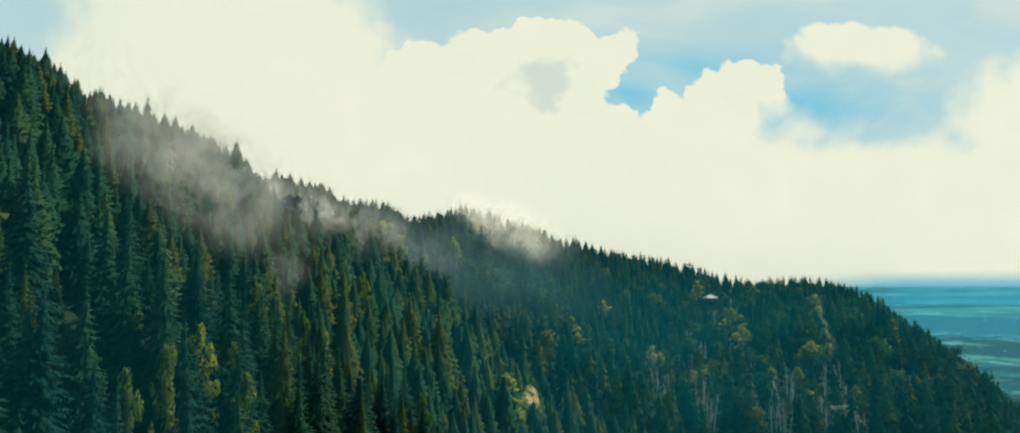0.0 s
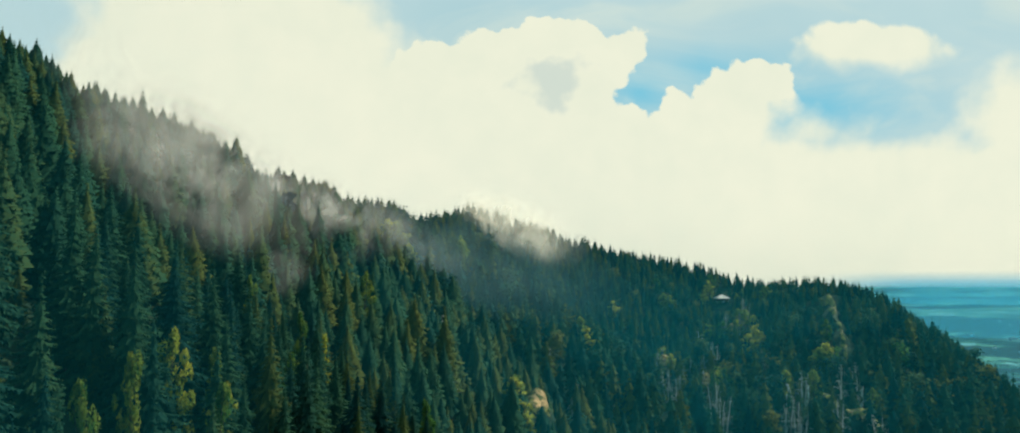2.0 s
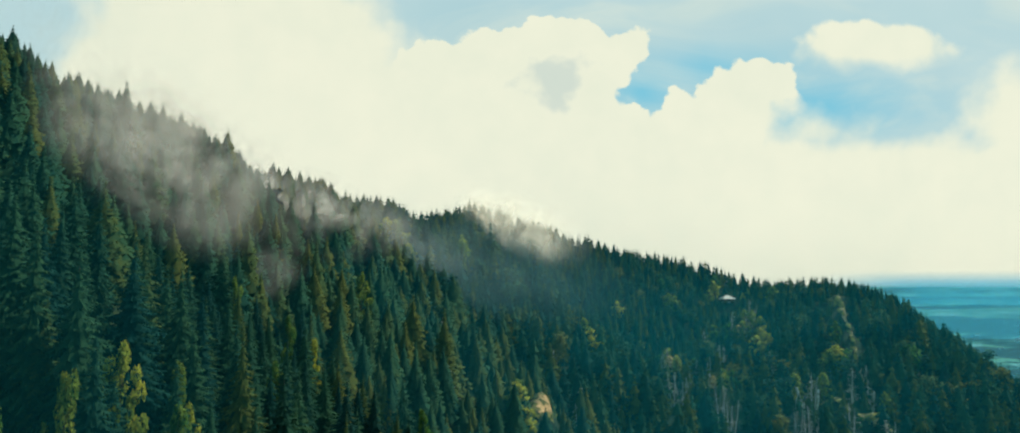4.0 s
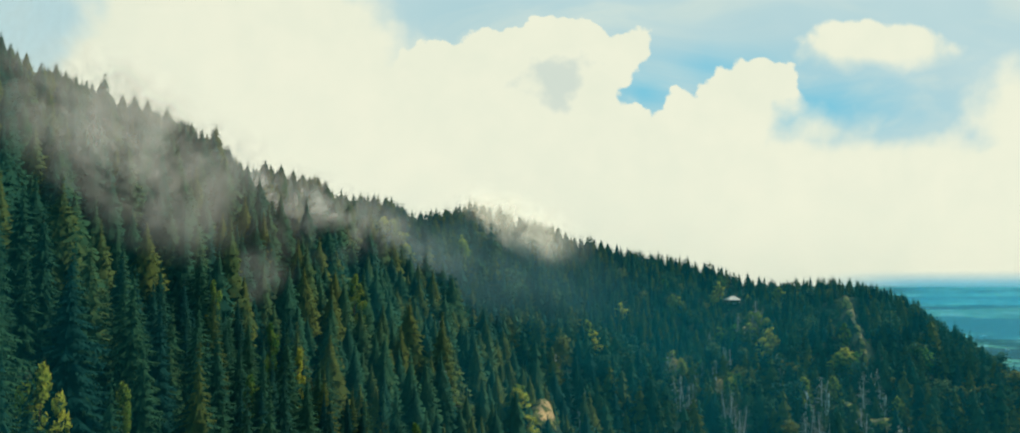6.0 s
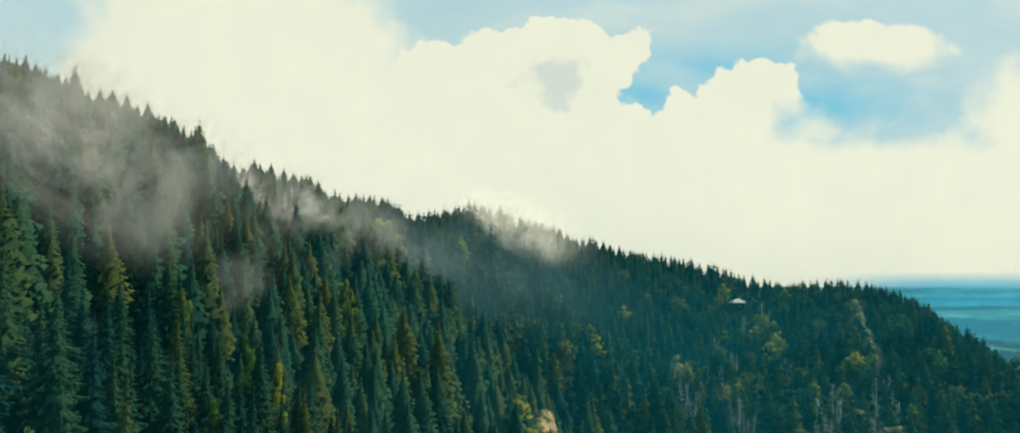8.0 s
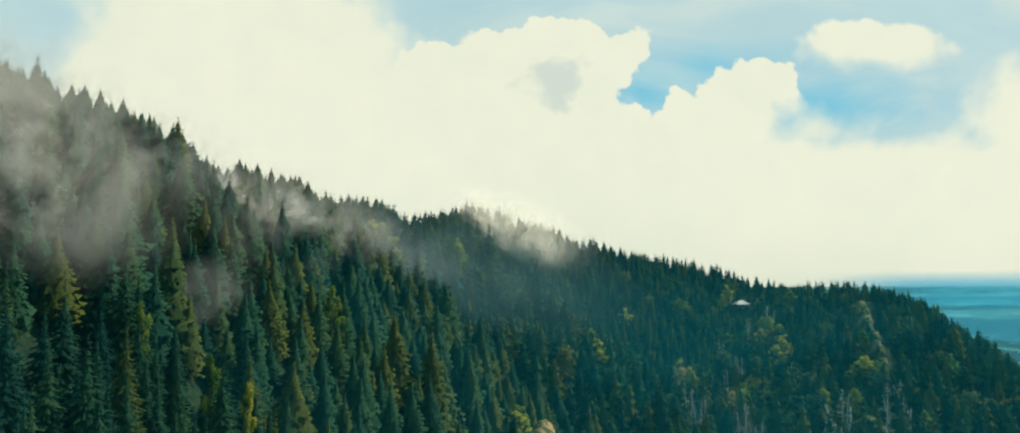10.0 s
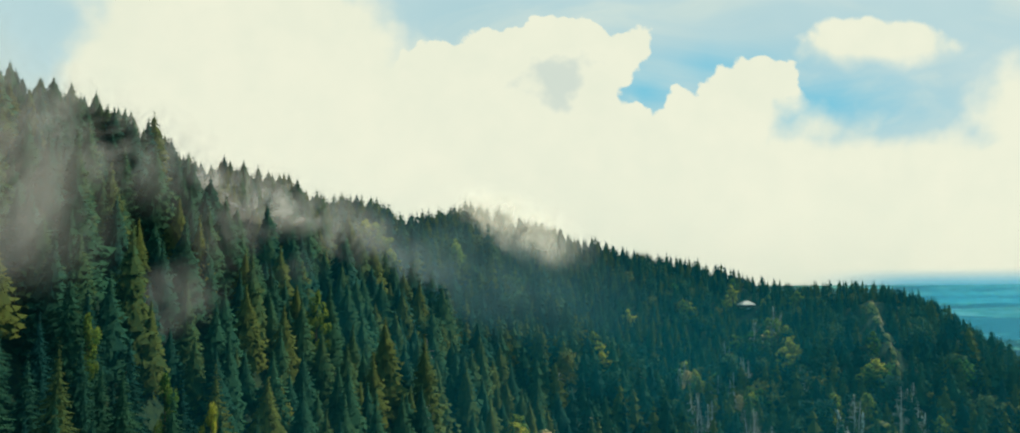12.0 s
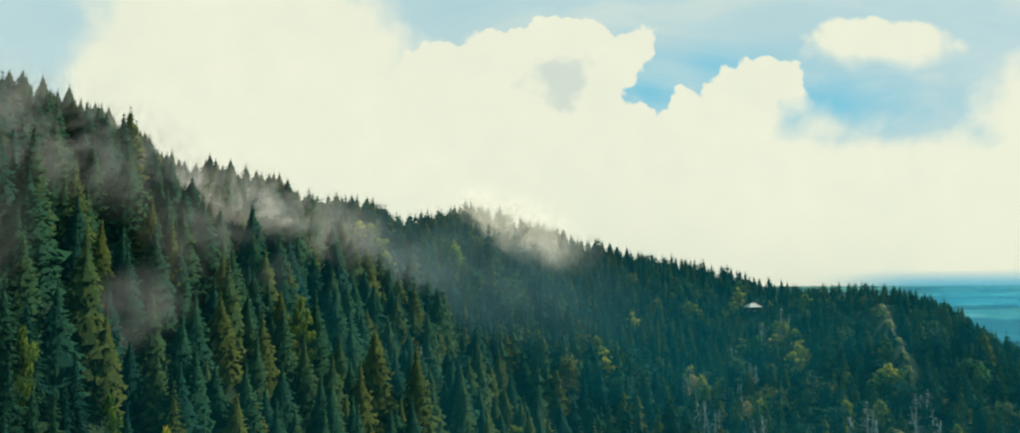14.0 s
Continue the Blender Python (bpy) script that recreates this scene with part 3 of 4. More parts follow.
def make_forest():
    spots, r = forest_spots()
    # how near the flight line comes to a tree while it is still ahead
    along = np.clip(spots[:, 1] - np.abs(spots[:, 0]) / 0.7, 0, 100)
    far = np.hypot(spots[:, 0], spots[:, 1] - along)
    far = far + np.where(mountain(spots[:, 0], spots[:, 1]) < -0.26 * spots[:, 1] - 14, 220.0, 0.0)      # deep in the valley: less detail
    order = np.argsort(far)
    spots = spots[order]
    n = len(spots)
    near, fine_count, mid_count = 235, 520, 900
    size = np.clip(r.normal(1.0, 0.19, n), 0.60, 1.40)
    size = 1 + (size - 1) * np.interp(spots[:, 1], (600, 720), (1.0, 0.25))
    size *= np.interp(spots[:, 1], (300, 480, 660, 720), (1.16, 1.24, 1.2, 0.92)) * (1 + 0.10 * waves(spots[:, 0], spots[:, 1], 45, 23) + 0.10 * waves(spots[:, 0], spots[:, 1], 24, 41))
    gap = np.hypot(spots[:, None, 0] - CREST_FINE[None, :, 0], spots[:, None, 1] - CREST_FINE[None, :, 1]).min(1)
    size = np.where((gap < 26) & (spots[:, 1] < 700), 1 + (size - 1) * 0.55, size)
    size *= (1 - 0.54 * np.exp(-(gap / 26) ** 2) * np.clip((700 - spots[:, 1]) / 120, 0, 1)) * np.interp(spots[:, 1], (120, 170, 430, 520), (1.0, 0.87, 0.87, 1.0)) * np.interp(spots[:, 1], (90, 170), (0.88, 1.0))
    for cx, cy, cr, _ in BENCHES:
        size *= 1 - 0.35 * np.exp(-((spots[:, 0] - cx) ** 2 + (spots[:, 1] - cy) ** 2) / (1.5 * cr) ** 2)
    size[near + fine_count + mid_count:] *= np.interp(spots[near + fine_count + mid_count:, 1], (540, 720), (1.06, 1.0))
    size = np.where(spots[:, 1] < 230, np.minimum(size, 1.08), size)
    young = r.uniform(size=n) < np.where(spots[:, 1] < 700, 0.17, 0.08)
    size[young] *= 0.62
    fat = r.uniform(0.84, 1.10, n) * np.interp(spots[:, 1], (100, 300, 480, 700, 720), (0.95, 1.03, 1.28, 1.28, 1.12))
    fat *= np.where((gap < 30) & (spots[:, 1] < 700), 1.15, 1.0)
    turn = r.uniform(0, math.tau, n)
    # tint grows paler with distance: far slopes' brightness is put into it
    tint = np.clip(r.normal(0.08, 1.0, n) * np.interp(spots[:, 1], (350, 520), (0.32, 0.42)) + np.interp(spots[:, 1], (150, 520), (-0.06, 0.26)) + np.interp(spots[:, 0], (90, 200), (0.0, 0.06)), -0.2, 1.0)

    # the nearest stand: single trees
    kinds = []
    for k in range(7):
        tall, wide = (25, 26.5, 23, 26, 22, 27, 24)[k], (6.0, 5.7, 5.5, 6.2, 5.3, 6.1, 5.5)[k]
        tri, tn, nm = spruce_crown(100 + k, tall * 0.95, wide, 270, 3, 0.82)
        # one crown in two tints, for a sunlit and a shaded look
        kinds.append((soup("crown", tri, tn + 0.50, NEEDLES, nm), soup("crown", tri, tn + 0.08, NEEDLES, nm), trunk_mesh("trunk", tall * 0.84, 0.26, BARK, seed=k)))
    pale = r.uniform(size=n) < np.interp(spots[:, 1] + 1.5 * spots[:, 0], (0, 160), (0.72, 0.42))      # paler trees, a sunlit tone put into the tint, among dark ones
    for i in range(near):
        sunny, shady, trunk = kinds[r.randint(7)]
        crown = sunny if pale[i] else shady
        tree = new("spruce_tree")
        tree.matrix_basis = Matrix.Translation(spots[i]) @ Matrix.Rotation(turn[i], 4, "Z") @ Matrix.Diagonal((size[i] * fat[i], size[i] * fat[i], size[i], 1))
        part("crown", crown, tree)
        part("trunk", trunk, tree)
        tagged(tree, "tall dark green spruce with drooping boughs on the steep slope", "tree", "spruces of the near slope")

    # the woods beyond: joined. Round-headed broadleaf trees are mixed in, most of all on the spur.
    share = np.where(spots[:, 0] > 90, 0.15, 0.05) * (spots[:, 1] > 420)
    round_head = r.uniform(size=n) < share * np.clip(1.0 + 1.2 * waves(spots[:, 0], spots[:, 1], 120, 17), 0, 2)
    round_head &= gap > 32
    fine, mid = near + fine_count, near + fine_count + mid_count

    def stand(name, idx, shapes, label, category, mat):
        which = r.randint(len(shapes), size=n)
        verts, tints, norms = [], [], []
        for k, (tri, tn, nm) in enumerate(shapes):
            some = idx[which[idx] == k]
            c, s = np.cos(turn[some]) * size[some] * fat[some], np.sin(turn[some]) * size[some] * fat[some]
            v = tri.reshape(-1, 3)
            x = c[:, None] * v[:, 0] - s[:, None] * v[:, 1] + spots[some, 0:1]
            y = s[:, None] * v[:, 0] + c[:, None] * v[:, 1] + spots[some, 1:2]
            z = size[some][:, None] * v[:, 2] + spots[some, 2:3]
            verts.append(np.stack([x, y, z], -1).reshape(-1, 3, 3))
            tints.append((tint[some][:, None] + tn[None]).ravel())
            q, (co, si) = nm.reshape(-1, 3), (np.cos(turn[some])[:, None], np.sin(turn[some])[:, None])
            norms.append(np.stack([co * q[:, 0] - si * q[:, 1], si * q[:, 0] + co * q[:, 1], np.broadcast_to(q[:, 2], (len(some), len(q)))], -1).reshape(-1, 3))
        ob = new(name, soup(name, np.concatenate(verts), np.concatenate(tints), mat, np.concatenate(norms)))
        tagged(ob, label, category, kind="stuff")

    every = np.arange(n)
    for a, b, boughs in ((near, fine, 420), (fine, mid, 210)):
        stand("spruce_forest", every[a:b][~round_head[a:b]], [spruce_crown(300 + k, 21.5 + 1.2 * (k % 3), (6.4, 6.9, 6.0, 7.1, 6.6, 6.2)[k], boughs, 2, 0.82) for k in range(6)],
              "dense dark green spruce forest on the mountainside", "forest", NEEDLES)
    stand("spruce_forest", every[mid:][~round_head[mid:]], [spruce_crown(400 + k, 21 + k % 3, (5.6, 6.0, 5.2, 6.1, 5.7, 5.4)[k], 48, 1, 0.78) for k in range(6)],
          "distant blue-green spruce forest up to the ridge", "forest", NEEDLES)
    light = round_head & (r.uniform(size=n) < 0.06)
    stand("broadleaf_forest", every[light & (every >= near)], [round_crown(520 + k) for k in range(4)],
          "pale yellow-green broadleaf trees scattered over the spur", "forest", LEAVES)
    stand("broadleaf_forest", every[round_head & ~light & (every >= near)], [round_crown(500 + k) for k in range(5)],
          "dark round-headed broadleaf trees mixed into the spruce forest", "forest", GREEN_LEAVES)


make_forest()


def make_side_forest():
    """The same forest beside and below the flight line."""
    r = np.random.RandomState(57)
    gx, gy = np.meshgrid(np.arange(-260, 230, 8.6), np.arange(-70, 330, 8.6))
    x, y = (np.stack([gx.ravel(), gy.ravel()]) + r.uniform(-0.6, 0.6, (2, gx.size)) * 8.6)
    top = mountain(x, y)
    low = top < -0.26 * y - 18
    keep = (low | (y < 12) | (x < -0.95 * y - 24)) & ((x < -38) | (top < -22)) & (top > -150) & (r.uniform(size=x.size) < np.where(low & (y > 12), 0.6, 0.95))
    x, y = x[keep], y[keep]
    z = height(x, y)
    n = len(x)
    size, turn, tone = np.clip(r.normal(1.0, 0.16, n), 0.6, 1.2), r.uniform(0, math.tau, n), r.normal(0.08, 0.3, n)
    verts, tints, norms = [], [], []
    for k in range(4):
        tri, tn, nm = spruce_crown(600 + k, 22 + k % 3, (5.8, 6.1, 5.4, 6.0)[k], 34, 1, 0.78)
        some = np.arange(k, n, 4)
        co, si = np.cos(turn[some])[:, None], np.sin(turn[some])[:, None]
        v, q, f = tri.reshape(-1, 3), nm.reshape(-1, 3), size[some][:, None]
        verts.append(np.stack([f * (co * v[:, 0] - si * v[:, 1]) + x[some][:, None], f * (si * v[:, 0] + co * v[:, 1]) + y[some][:, None], f * v[:, 2] + z[some][:, None]], -1).reshape(-1, 3, 3))
        norms.append(np.stack([co * q[:, 0] - si * q[:, 1], si * q[:, 0] + co * q[:, 1], np.broadcast_to(q[:, 2], (len(some), len(q)))], -1).reshape(-1, 3))
        tints.append((tone[some][:, None] + tn[None]).ravel())
    ob = new("spruce_forest", soup("spruce_forest", np.concatenate(verts), np.concatenate(tints), NEEDLES, np.concatenate(norms)))
    tagged(ob, "dark green spruce forest on the lower slope", "forest", kind="stuff")


make_side_forest()

# ---- broadleaf trees ----
def broadleaf_meshes(seed, leaves, leaf):
    """Trunk with limbs, and a crown of leaf clumps, 18 m tall and about 9 m across."""
    r = np.random.RandomState(seed)
    tall, wide = 18.0, 4.2
    clumps = []
    for k in range(46):
        h = r.uniform(0.22, 1.0)
        a = r.uniform(0, math.tau)
        reach = wide * math.sin(math.pi * (0.16 + 0.80 * (h - 0.25) / 0.78)) * r.uniform(0.15, 1.25)
        clumps.append((reach * math.cos(a), reach * math.sin(a), h * tall - 0.8, r.uniform(0.7, 1.5)))
    bm_v, bm_f = [], []

    def limb(p, q, r0, r1, sides=5):
        p, q = np.array(p, float), np.array(q, float)
        d = unit(q - p)
        s = unit(np.cross(d, (0.3, 0.9, 0.1)))
        t = np.cross(d, s)
        base = len(bm_v)
        for c, rad in ((p, r0), ((p + q) / 2 + r.uniform(-0.15, 0.15, 3), (r0 + r1) / 2), (q, r1)):
            for k in range(sides):
                a = math.tau * k / sides
                bm_v.append(c + (s * math.cos(a) + t * math.sin(a)) * rad)
        for i in range(2):
            for k in range(sides):
                bm_f.append((base + i * sides + k, base + i * sides + (k + 1) % sides, base + (i + 1) * sides + (k + 1) % sides, base + (i + 1) * sides + k))

    limb((0, 0, -1.2), (0.1, 0, tall * 0.35), 0.34, 0.24)
    limb((0.1, 0, tall * 0.34), (0.0, 0.2, tall * 0.9), 0.24, 0.05)
    for x, y, z, s in clumps[:9]:
        limb((0.05, 0.05, max(tall * 0.22, z - 3.5)), (x * 0.9, y * 0.9, z), 0.11, 0.03)
    wood = mesh_from("trunk", bm_v, bm_f, [BARK], smooth=True)
    tris, tint = [], []
    for x, y, z, s in clumps:
        own = r.uniform(-0.15, 0.25)
        m = int(leaves / len(clumps))
        d = unit(r.normal(size=(m, 3))) * (r.uniform(0.35, 1.0, (m, 1)) ** 0.5)
        c = np.array([x, y, z]) + d * s * np.array([1.0, 1.0, 1.0])
        a, b = unit(r.normal(size=(m, 3))), unit(r.normal(size=(m, 3)))
        a[:, 2] *= 0.5
        w = leaf * r.uniform(0.6, 1.3, (m, 1))
        tris.append(np.stack([c - a * w, c + a * w, c + b * w * 1.2], 1))
        tris.append(np.stack([c - a * w, c + a * w * 0.6, c - b * w], 1))
        # top light put into the tint: upper leaves paler, lower ones darker
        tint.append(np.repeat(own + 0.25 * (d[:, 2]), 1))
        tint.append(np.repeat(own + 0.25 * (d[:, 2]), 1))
    tris = np.concatenate(tris).astype(np.float32)
    normals = crown_normals(tris, 10.0, 0)
    return wood, tris, np.concatenate(tint), normals


def taller(y):
    """What the taller stand on the nearer slopes adds to a tree's height."""
    return 2.0 * min(1.0, max(0.0, (700 - y) / 160))


def make_broadleaf():
    r = np.random.RandomState(21)
    near = [broadleaf_meshes(40 + k, 3000, 0.32) for k in range(3)]
    far = [broadleaf_meshes(60 + k, 1000, 0.56) for k in range(3)]
    made = {}
    for x, y, tall, breadth, autumn in BROADLEAF:
        k = r.randint(3)
        close = y < 330
        shade = round(autumn * 4) / 4
        key = (close, k, shade)
        wood, tri, tint, nm = (near if close else far)[k]
        if key not in made:
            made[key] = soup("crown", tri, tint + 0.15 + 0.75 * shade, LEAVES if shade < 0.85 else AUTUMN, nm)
        tree = new("broadleaf_tree")
        s = (tall + (taller(y) if y > 330 else 3.0)) / 18.0
        tree.matrix_basis = Matrix.Translation((x, y, float(height(x, y)))) @ Matrix.Rotation(r.uniform(0, 6.28), 4, "Z") @ Matrix.Diagonal((breadth * s, breadth * s, s, 1))
        part("crown", made[key], tree)
        part("trunk", wood, tree)
        words = "yellow-green" if shade < 0.4 else ("yellowing" if shade < 0.85 else "tan autumn")
        tagged(tree, words + " broadleaf tree among the dark spruces", "tree", "broadleaf trees")


make_broadleaf()


def make_shrubs():
    r = np.random.RandomState(23)
    kinds = []
    for k in range(3):
        wood, tri, tint, nm = broadleaf_meshes(90 + k, 620, 0.75)
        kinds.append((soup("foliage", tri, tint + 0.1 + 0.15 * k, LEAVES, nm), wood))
    for x, y, tall in SHRUBS:
        leaves, wood = kinds[r.randint(3)]
        s = 0.42 * tall / 18.0
        bush = new("shrub")
        bush.matrix_basis = Matrix.Translation((x, y, float(height(x, y)) - 0.1 * tall)) @ Matrix.Rotation(r.uniform(0, 6.28), 4, "Z") @ Matrix.Diagonal((s * 1.9, s * 1.9, s, 1))
        part("foliage", leaves, bush)
        part("stem", wood, bush)
        tagged(bush, "low yellow-green shrub on the open ground", "shrub", "shrubs of the clearings")


make_shrubs()


def snag_mesh(seed):
    r = np.random.RandomState(seed)
    v, f = [], []

    def bough(p, q, r0, r1):
        p, q = np.array(p, float), np.array(q, float)
        d = unit(q - p)
        s = unit(np.cross(d, (0.2, 0.5, 0.8)))
        t = np.cross(d, s)
        b = len(v)
        for c, rad in ((p, r0), (q, r1)):
            for k in range(4):
                a = math.tau * k / 4
                v.append(c + (s * math.cos(a) + t * math.sin(a)) * rad)
        for k in range(4):
            f.append((b + k, b + (k + 1) % 4, b + 4 + (k + 1) % 4, b + 4 + k))

    for i in range(5):
        bough((r.uniform(-.05, .05), 0, 20 * i / 5 - 0.6 * (i == 0)), (r.uniform(-.05, .05), 0, 20 * (i + 1) / 5), 0.30 - 0.055 * i, 0.30 - 0.055 * (i + 1))
    bark = mesh_from("trunk", v, f, [PALE_BARK])
    v, f = [], []
    for k in range(34):
        z = r.uniform(6, 19.5)
        a, ln = r.uniform(0, math.tau), (20.5 - z) * 0.16 + r.uniform(0.3, 0.9)
        bough((0, 0, z), (math.cos(a) * ln, math.sin(a) * ln, z + r.uniform(-0.6, 0.5)), 0.07, 0.02)
    return bark, mesh_from("branches", v, f, [PALE_BARK])


def make_snags():
    kinds = [snag_mesh(80 + k) for k in range(3)]
    for i, (x, y, tall) in enumerate(SNAGS):
        tall += taller(y)
        ob = new("dead_tree")
        ob.matrix_basis = Matrix.Translation((x, y, float(height(x, y)))) @ Matrix.Rotation(i * 1.7, 4, "Z") @ Matrix.Rotation(0.03 + 0.05 * (i % 4), 4, "X") @ Matrix.Diagonal((tall / 12.0, tall / 12.0, tall / (19.0 + 2 * (i % 3)), 1))
        bark, boughs = kinds[i % 3]
        part("trunk", bark, ob)
        part("branches", boughs, ob)
        tagged(ob, "bare bleached dead spruce standing in the forest", "tree", "dead trees")


make_snags()


# ---- rock and bare ground ----
def rock_build(n):
    pos = place(n)
    layer = n.noise(n.vec("MULTIPLY", pos, (0.5, 0.5, 1.6)), 1.0, 6.0, 0.65)
    stain = n.noise(pos, 0.25, 3.0)
    color = n.mix(n.step(layer, 0.3, 0.7), (0.30, 0.30, 0.27), (0.64, 0.63, 0.57))
    color = n.mix(n.step(stain, 0.46, 0.56), color, (0.10, 0.12, 0.05))
    return surface(n, color, 0.95, layer, strength=0.8, distance=0.5)


ROCK = material("pale_rock", rock_build)


def grass_build(n):
    pos = place(n)
    tuft = n.noise(pos, 0.5, 5.0, 0.6)
    bare = n.noise(pos, 0.09, 3.0)
    color = n.mix(tuft, (0.10, 0.13, 0.025), (0.25, 0.21, 0.06))
    color = n.mix(n.step(n.noise(pos, 0.28, 4.0, 0.6), 0.44, 0.52), (0.02, 0.05, 0.02), color)
    color = n.mix(n.step(bare, 0.52, 0.62), color, (0.34, 0.25, 0.13))
    return surface(n, color, 0.95, tuft, strength=0.7, distance=0.4)


GRASS = material("dry_grass", grass_build)


def sand_build(n):
    pos = place(n)
    grit = n.noise(pos, 0.9, 6.0, 0.65)
    color = n.mix(grit, (0.28, 0.18, 0.08), (0.50, 0.34, 0.16))
    color = n.mix(n.step(n.noise(pos, 0.32, 4.0, 0.65, 0.8), 0.50, 0.56), color, (0.07, 0.09, 0.025))      # tufts of grass
    return surface(n, color, 0.95, grit, strength=0.5, distance=0.2)


SAND = material("bare_sand", sand_build)


def make_rocks():
    r = np.random.RandomState(31)
    for i, (x, y, breadth, tall) in enumerate(ROCKS):
        tall += taller(y) + 3.0
        bm = bmesh.new()
        bmesh.ops.create_icosphere(bm, subdivisions=3, radius=1.0)
        off = Vector(r.uniform(-50, 50, 3))
        for v in bm.verts:
            c = v.co.copy()
            k = 1.0 + 0.35 * noise.noise(c * 1.3 + off) + 0.22 * noise.noise(c * 3.1 + off)
            step = 0.12 * math.floor(4 * noise.noise(c * 0.9 + off))
            cut = 1.0 + 0.5 * abs(noise.noise(Vector((c.x * 2.4, c.y * 2.4, c.z * 0.7)) + off))
            v.co = Vector((c.x * k * cut * breadth * 0.2, c.y * k * breadth * 0.25, c.z * (0.9 + step * 0.4) * tall * 0.55))
        me = bpy.data.meshes.new("rock_outcrop")
        bm.to_mesh(me)
        bm.free()
        me.materials.append(ROCK)
        ob = new("rock_outcrop", me)
        ob.matrix_basis = pose(x, y, float(height(x, y)) + tall * 0.34, r.uniform(-12, 12), r.uniform(-14, 14), r.uniform(-40, 40))
        tagged(ob, "weathered pale grey rock outcrop between the trees", "rock", "rock outcrops")


make_rocks()


def strip(name, line, mat, label, rise=0.35):
    """A strip of bare ground laid along a line of x, y, half breadth, following the slope."""
    line = np.array(line, float)
    run = np.r_[0, np.cumsum(np.hypot(*np.diff(line[:, :2], axis=0).T))]
    s = np.arange(0, run[-1] + 1.0, 1.5)
    x, y, w = (np.interp(s, run, line[:, k]) for k in range(3))
    tx, ty = np.gradient(x), np.gradient(y)
    ln = np.hypot(tx, ty)
    r = np.random.RandomState(int(run[-1]))
    across = np.linspace(-1, 1, 9)
    w = w * np.interp(s, s[::3], r.uniform(0.75, 1.2, len(s[::3]))) * np.sin(np.clip((s + 1) / (s[-1] + 2), 0.02, 0.98) * math.pi) ** 0.25
    edge = np.where(across[None] < 0, r.uniform(0.45, 1.25, (len(s), 1)), r.uniform(0.45, 1.25, (len(s), 1)))
    across = across[None] * edge
    gx = x[:, None] - (ty / ln * w)[:, None] * across
    gy = y[:, None] + (tx / ln * w)[:, None] * across
    gz = height(gx, gy) + rise - 1.2 * np.abs(across).clip(0, 1) ** 6
    me = mesh_from(name, np.stack([gx, gy, gz], -1).reshape(-1, 3), grid_faces(*gx.shape), [mat], smooth=True)
    return tagged(new(name, me), label, "ground", kind="structure")


strip("grass_clearing", [(301, 729, 3), (299, 716, 6), (296, 704, 5), (290, 690, 3.4), (284, 664, 2.2), (276, 640, 2.6), (268, 617, 1.8), (260, 600, 1)], GRASS, "steep strip of dry grass running down through the forest")
strip("grass_ledge", [(209, 546, 3), (218, 540, 7), (226, 533, 4)], GRASS, "sunny grass ledge below the spur", rise=0.15)
strip("grass_ledge", [(228, 531, 5), (236, 523, 8), (245, 512, 6)], GRASS, "sunny grass ledge below the spur", rise=0.15)
strip("grass_bank", [(11, 406, 4), (10, 397, 6.5), (9, 388, 5), (8, 383, 2)], GRASS, "yellow grass round a bare track")
strip("bare_track", [(13, 405, 2.6), (11.5, 398, 4.6), (10, 391, 4.2), (9, 384, 2.4)], SAND, "winding pale sandy track in a clearing", rise=0.8)


# ---- mountain hut ----
def wood_build(n):
    pos = place(n)
    grain = n.noise(n.vec("MULTIPLY", pos, (3.0, 3.0, 0.4)), 1.5, 5.0)
    return surface(n, n.mix(grain, (0.045, 0.03, 0.02), (0.12, 0.08, 0.05)), 0.85, grain, distance=0.02)


def roof_build(n):
    pos = place(n)
    spot = n.noise(pos, 0.5, 4.0)
    return surface(n, n.mix(spot, (0.34, 0.34, 0.32), (0.52, 0.52, 0.49)), 0.5, n.noise(pos, 4.0, 2.0), strength=0.2, distance=0.03)


def pane_build(n):
    return surface(n, (0.03, 0.04, 0.05), 0.08)


WOOD, ROOF, PANE = material("dark_wood", wood_build), material("pale_sheet_roof", roof_build), material("window_pane", pane_build)


def box(bm, x0, x1, y0, y1, z0, z1):
    made = bmesh.ops.create_cube(bm, size=1.0, matrix=Matrix.LocRotScale(((x0 + x1) / 2, (y0 + y1) / 2, (z0 + z1) / 2), None, (x1 - x0, y1 - y0, z1 - z0)))
    return made["verts"]


def bm_part(name, bm, mat, parent, label=""):
    me = bpy.data.meshes.new(name)
    bm.to_mesh(me)
    bm.free()
    me.materials.append(mat)
    return part(name, me, parent, label)


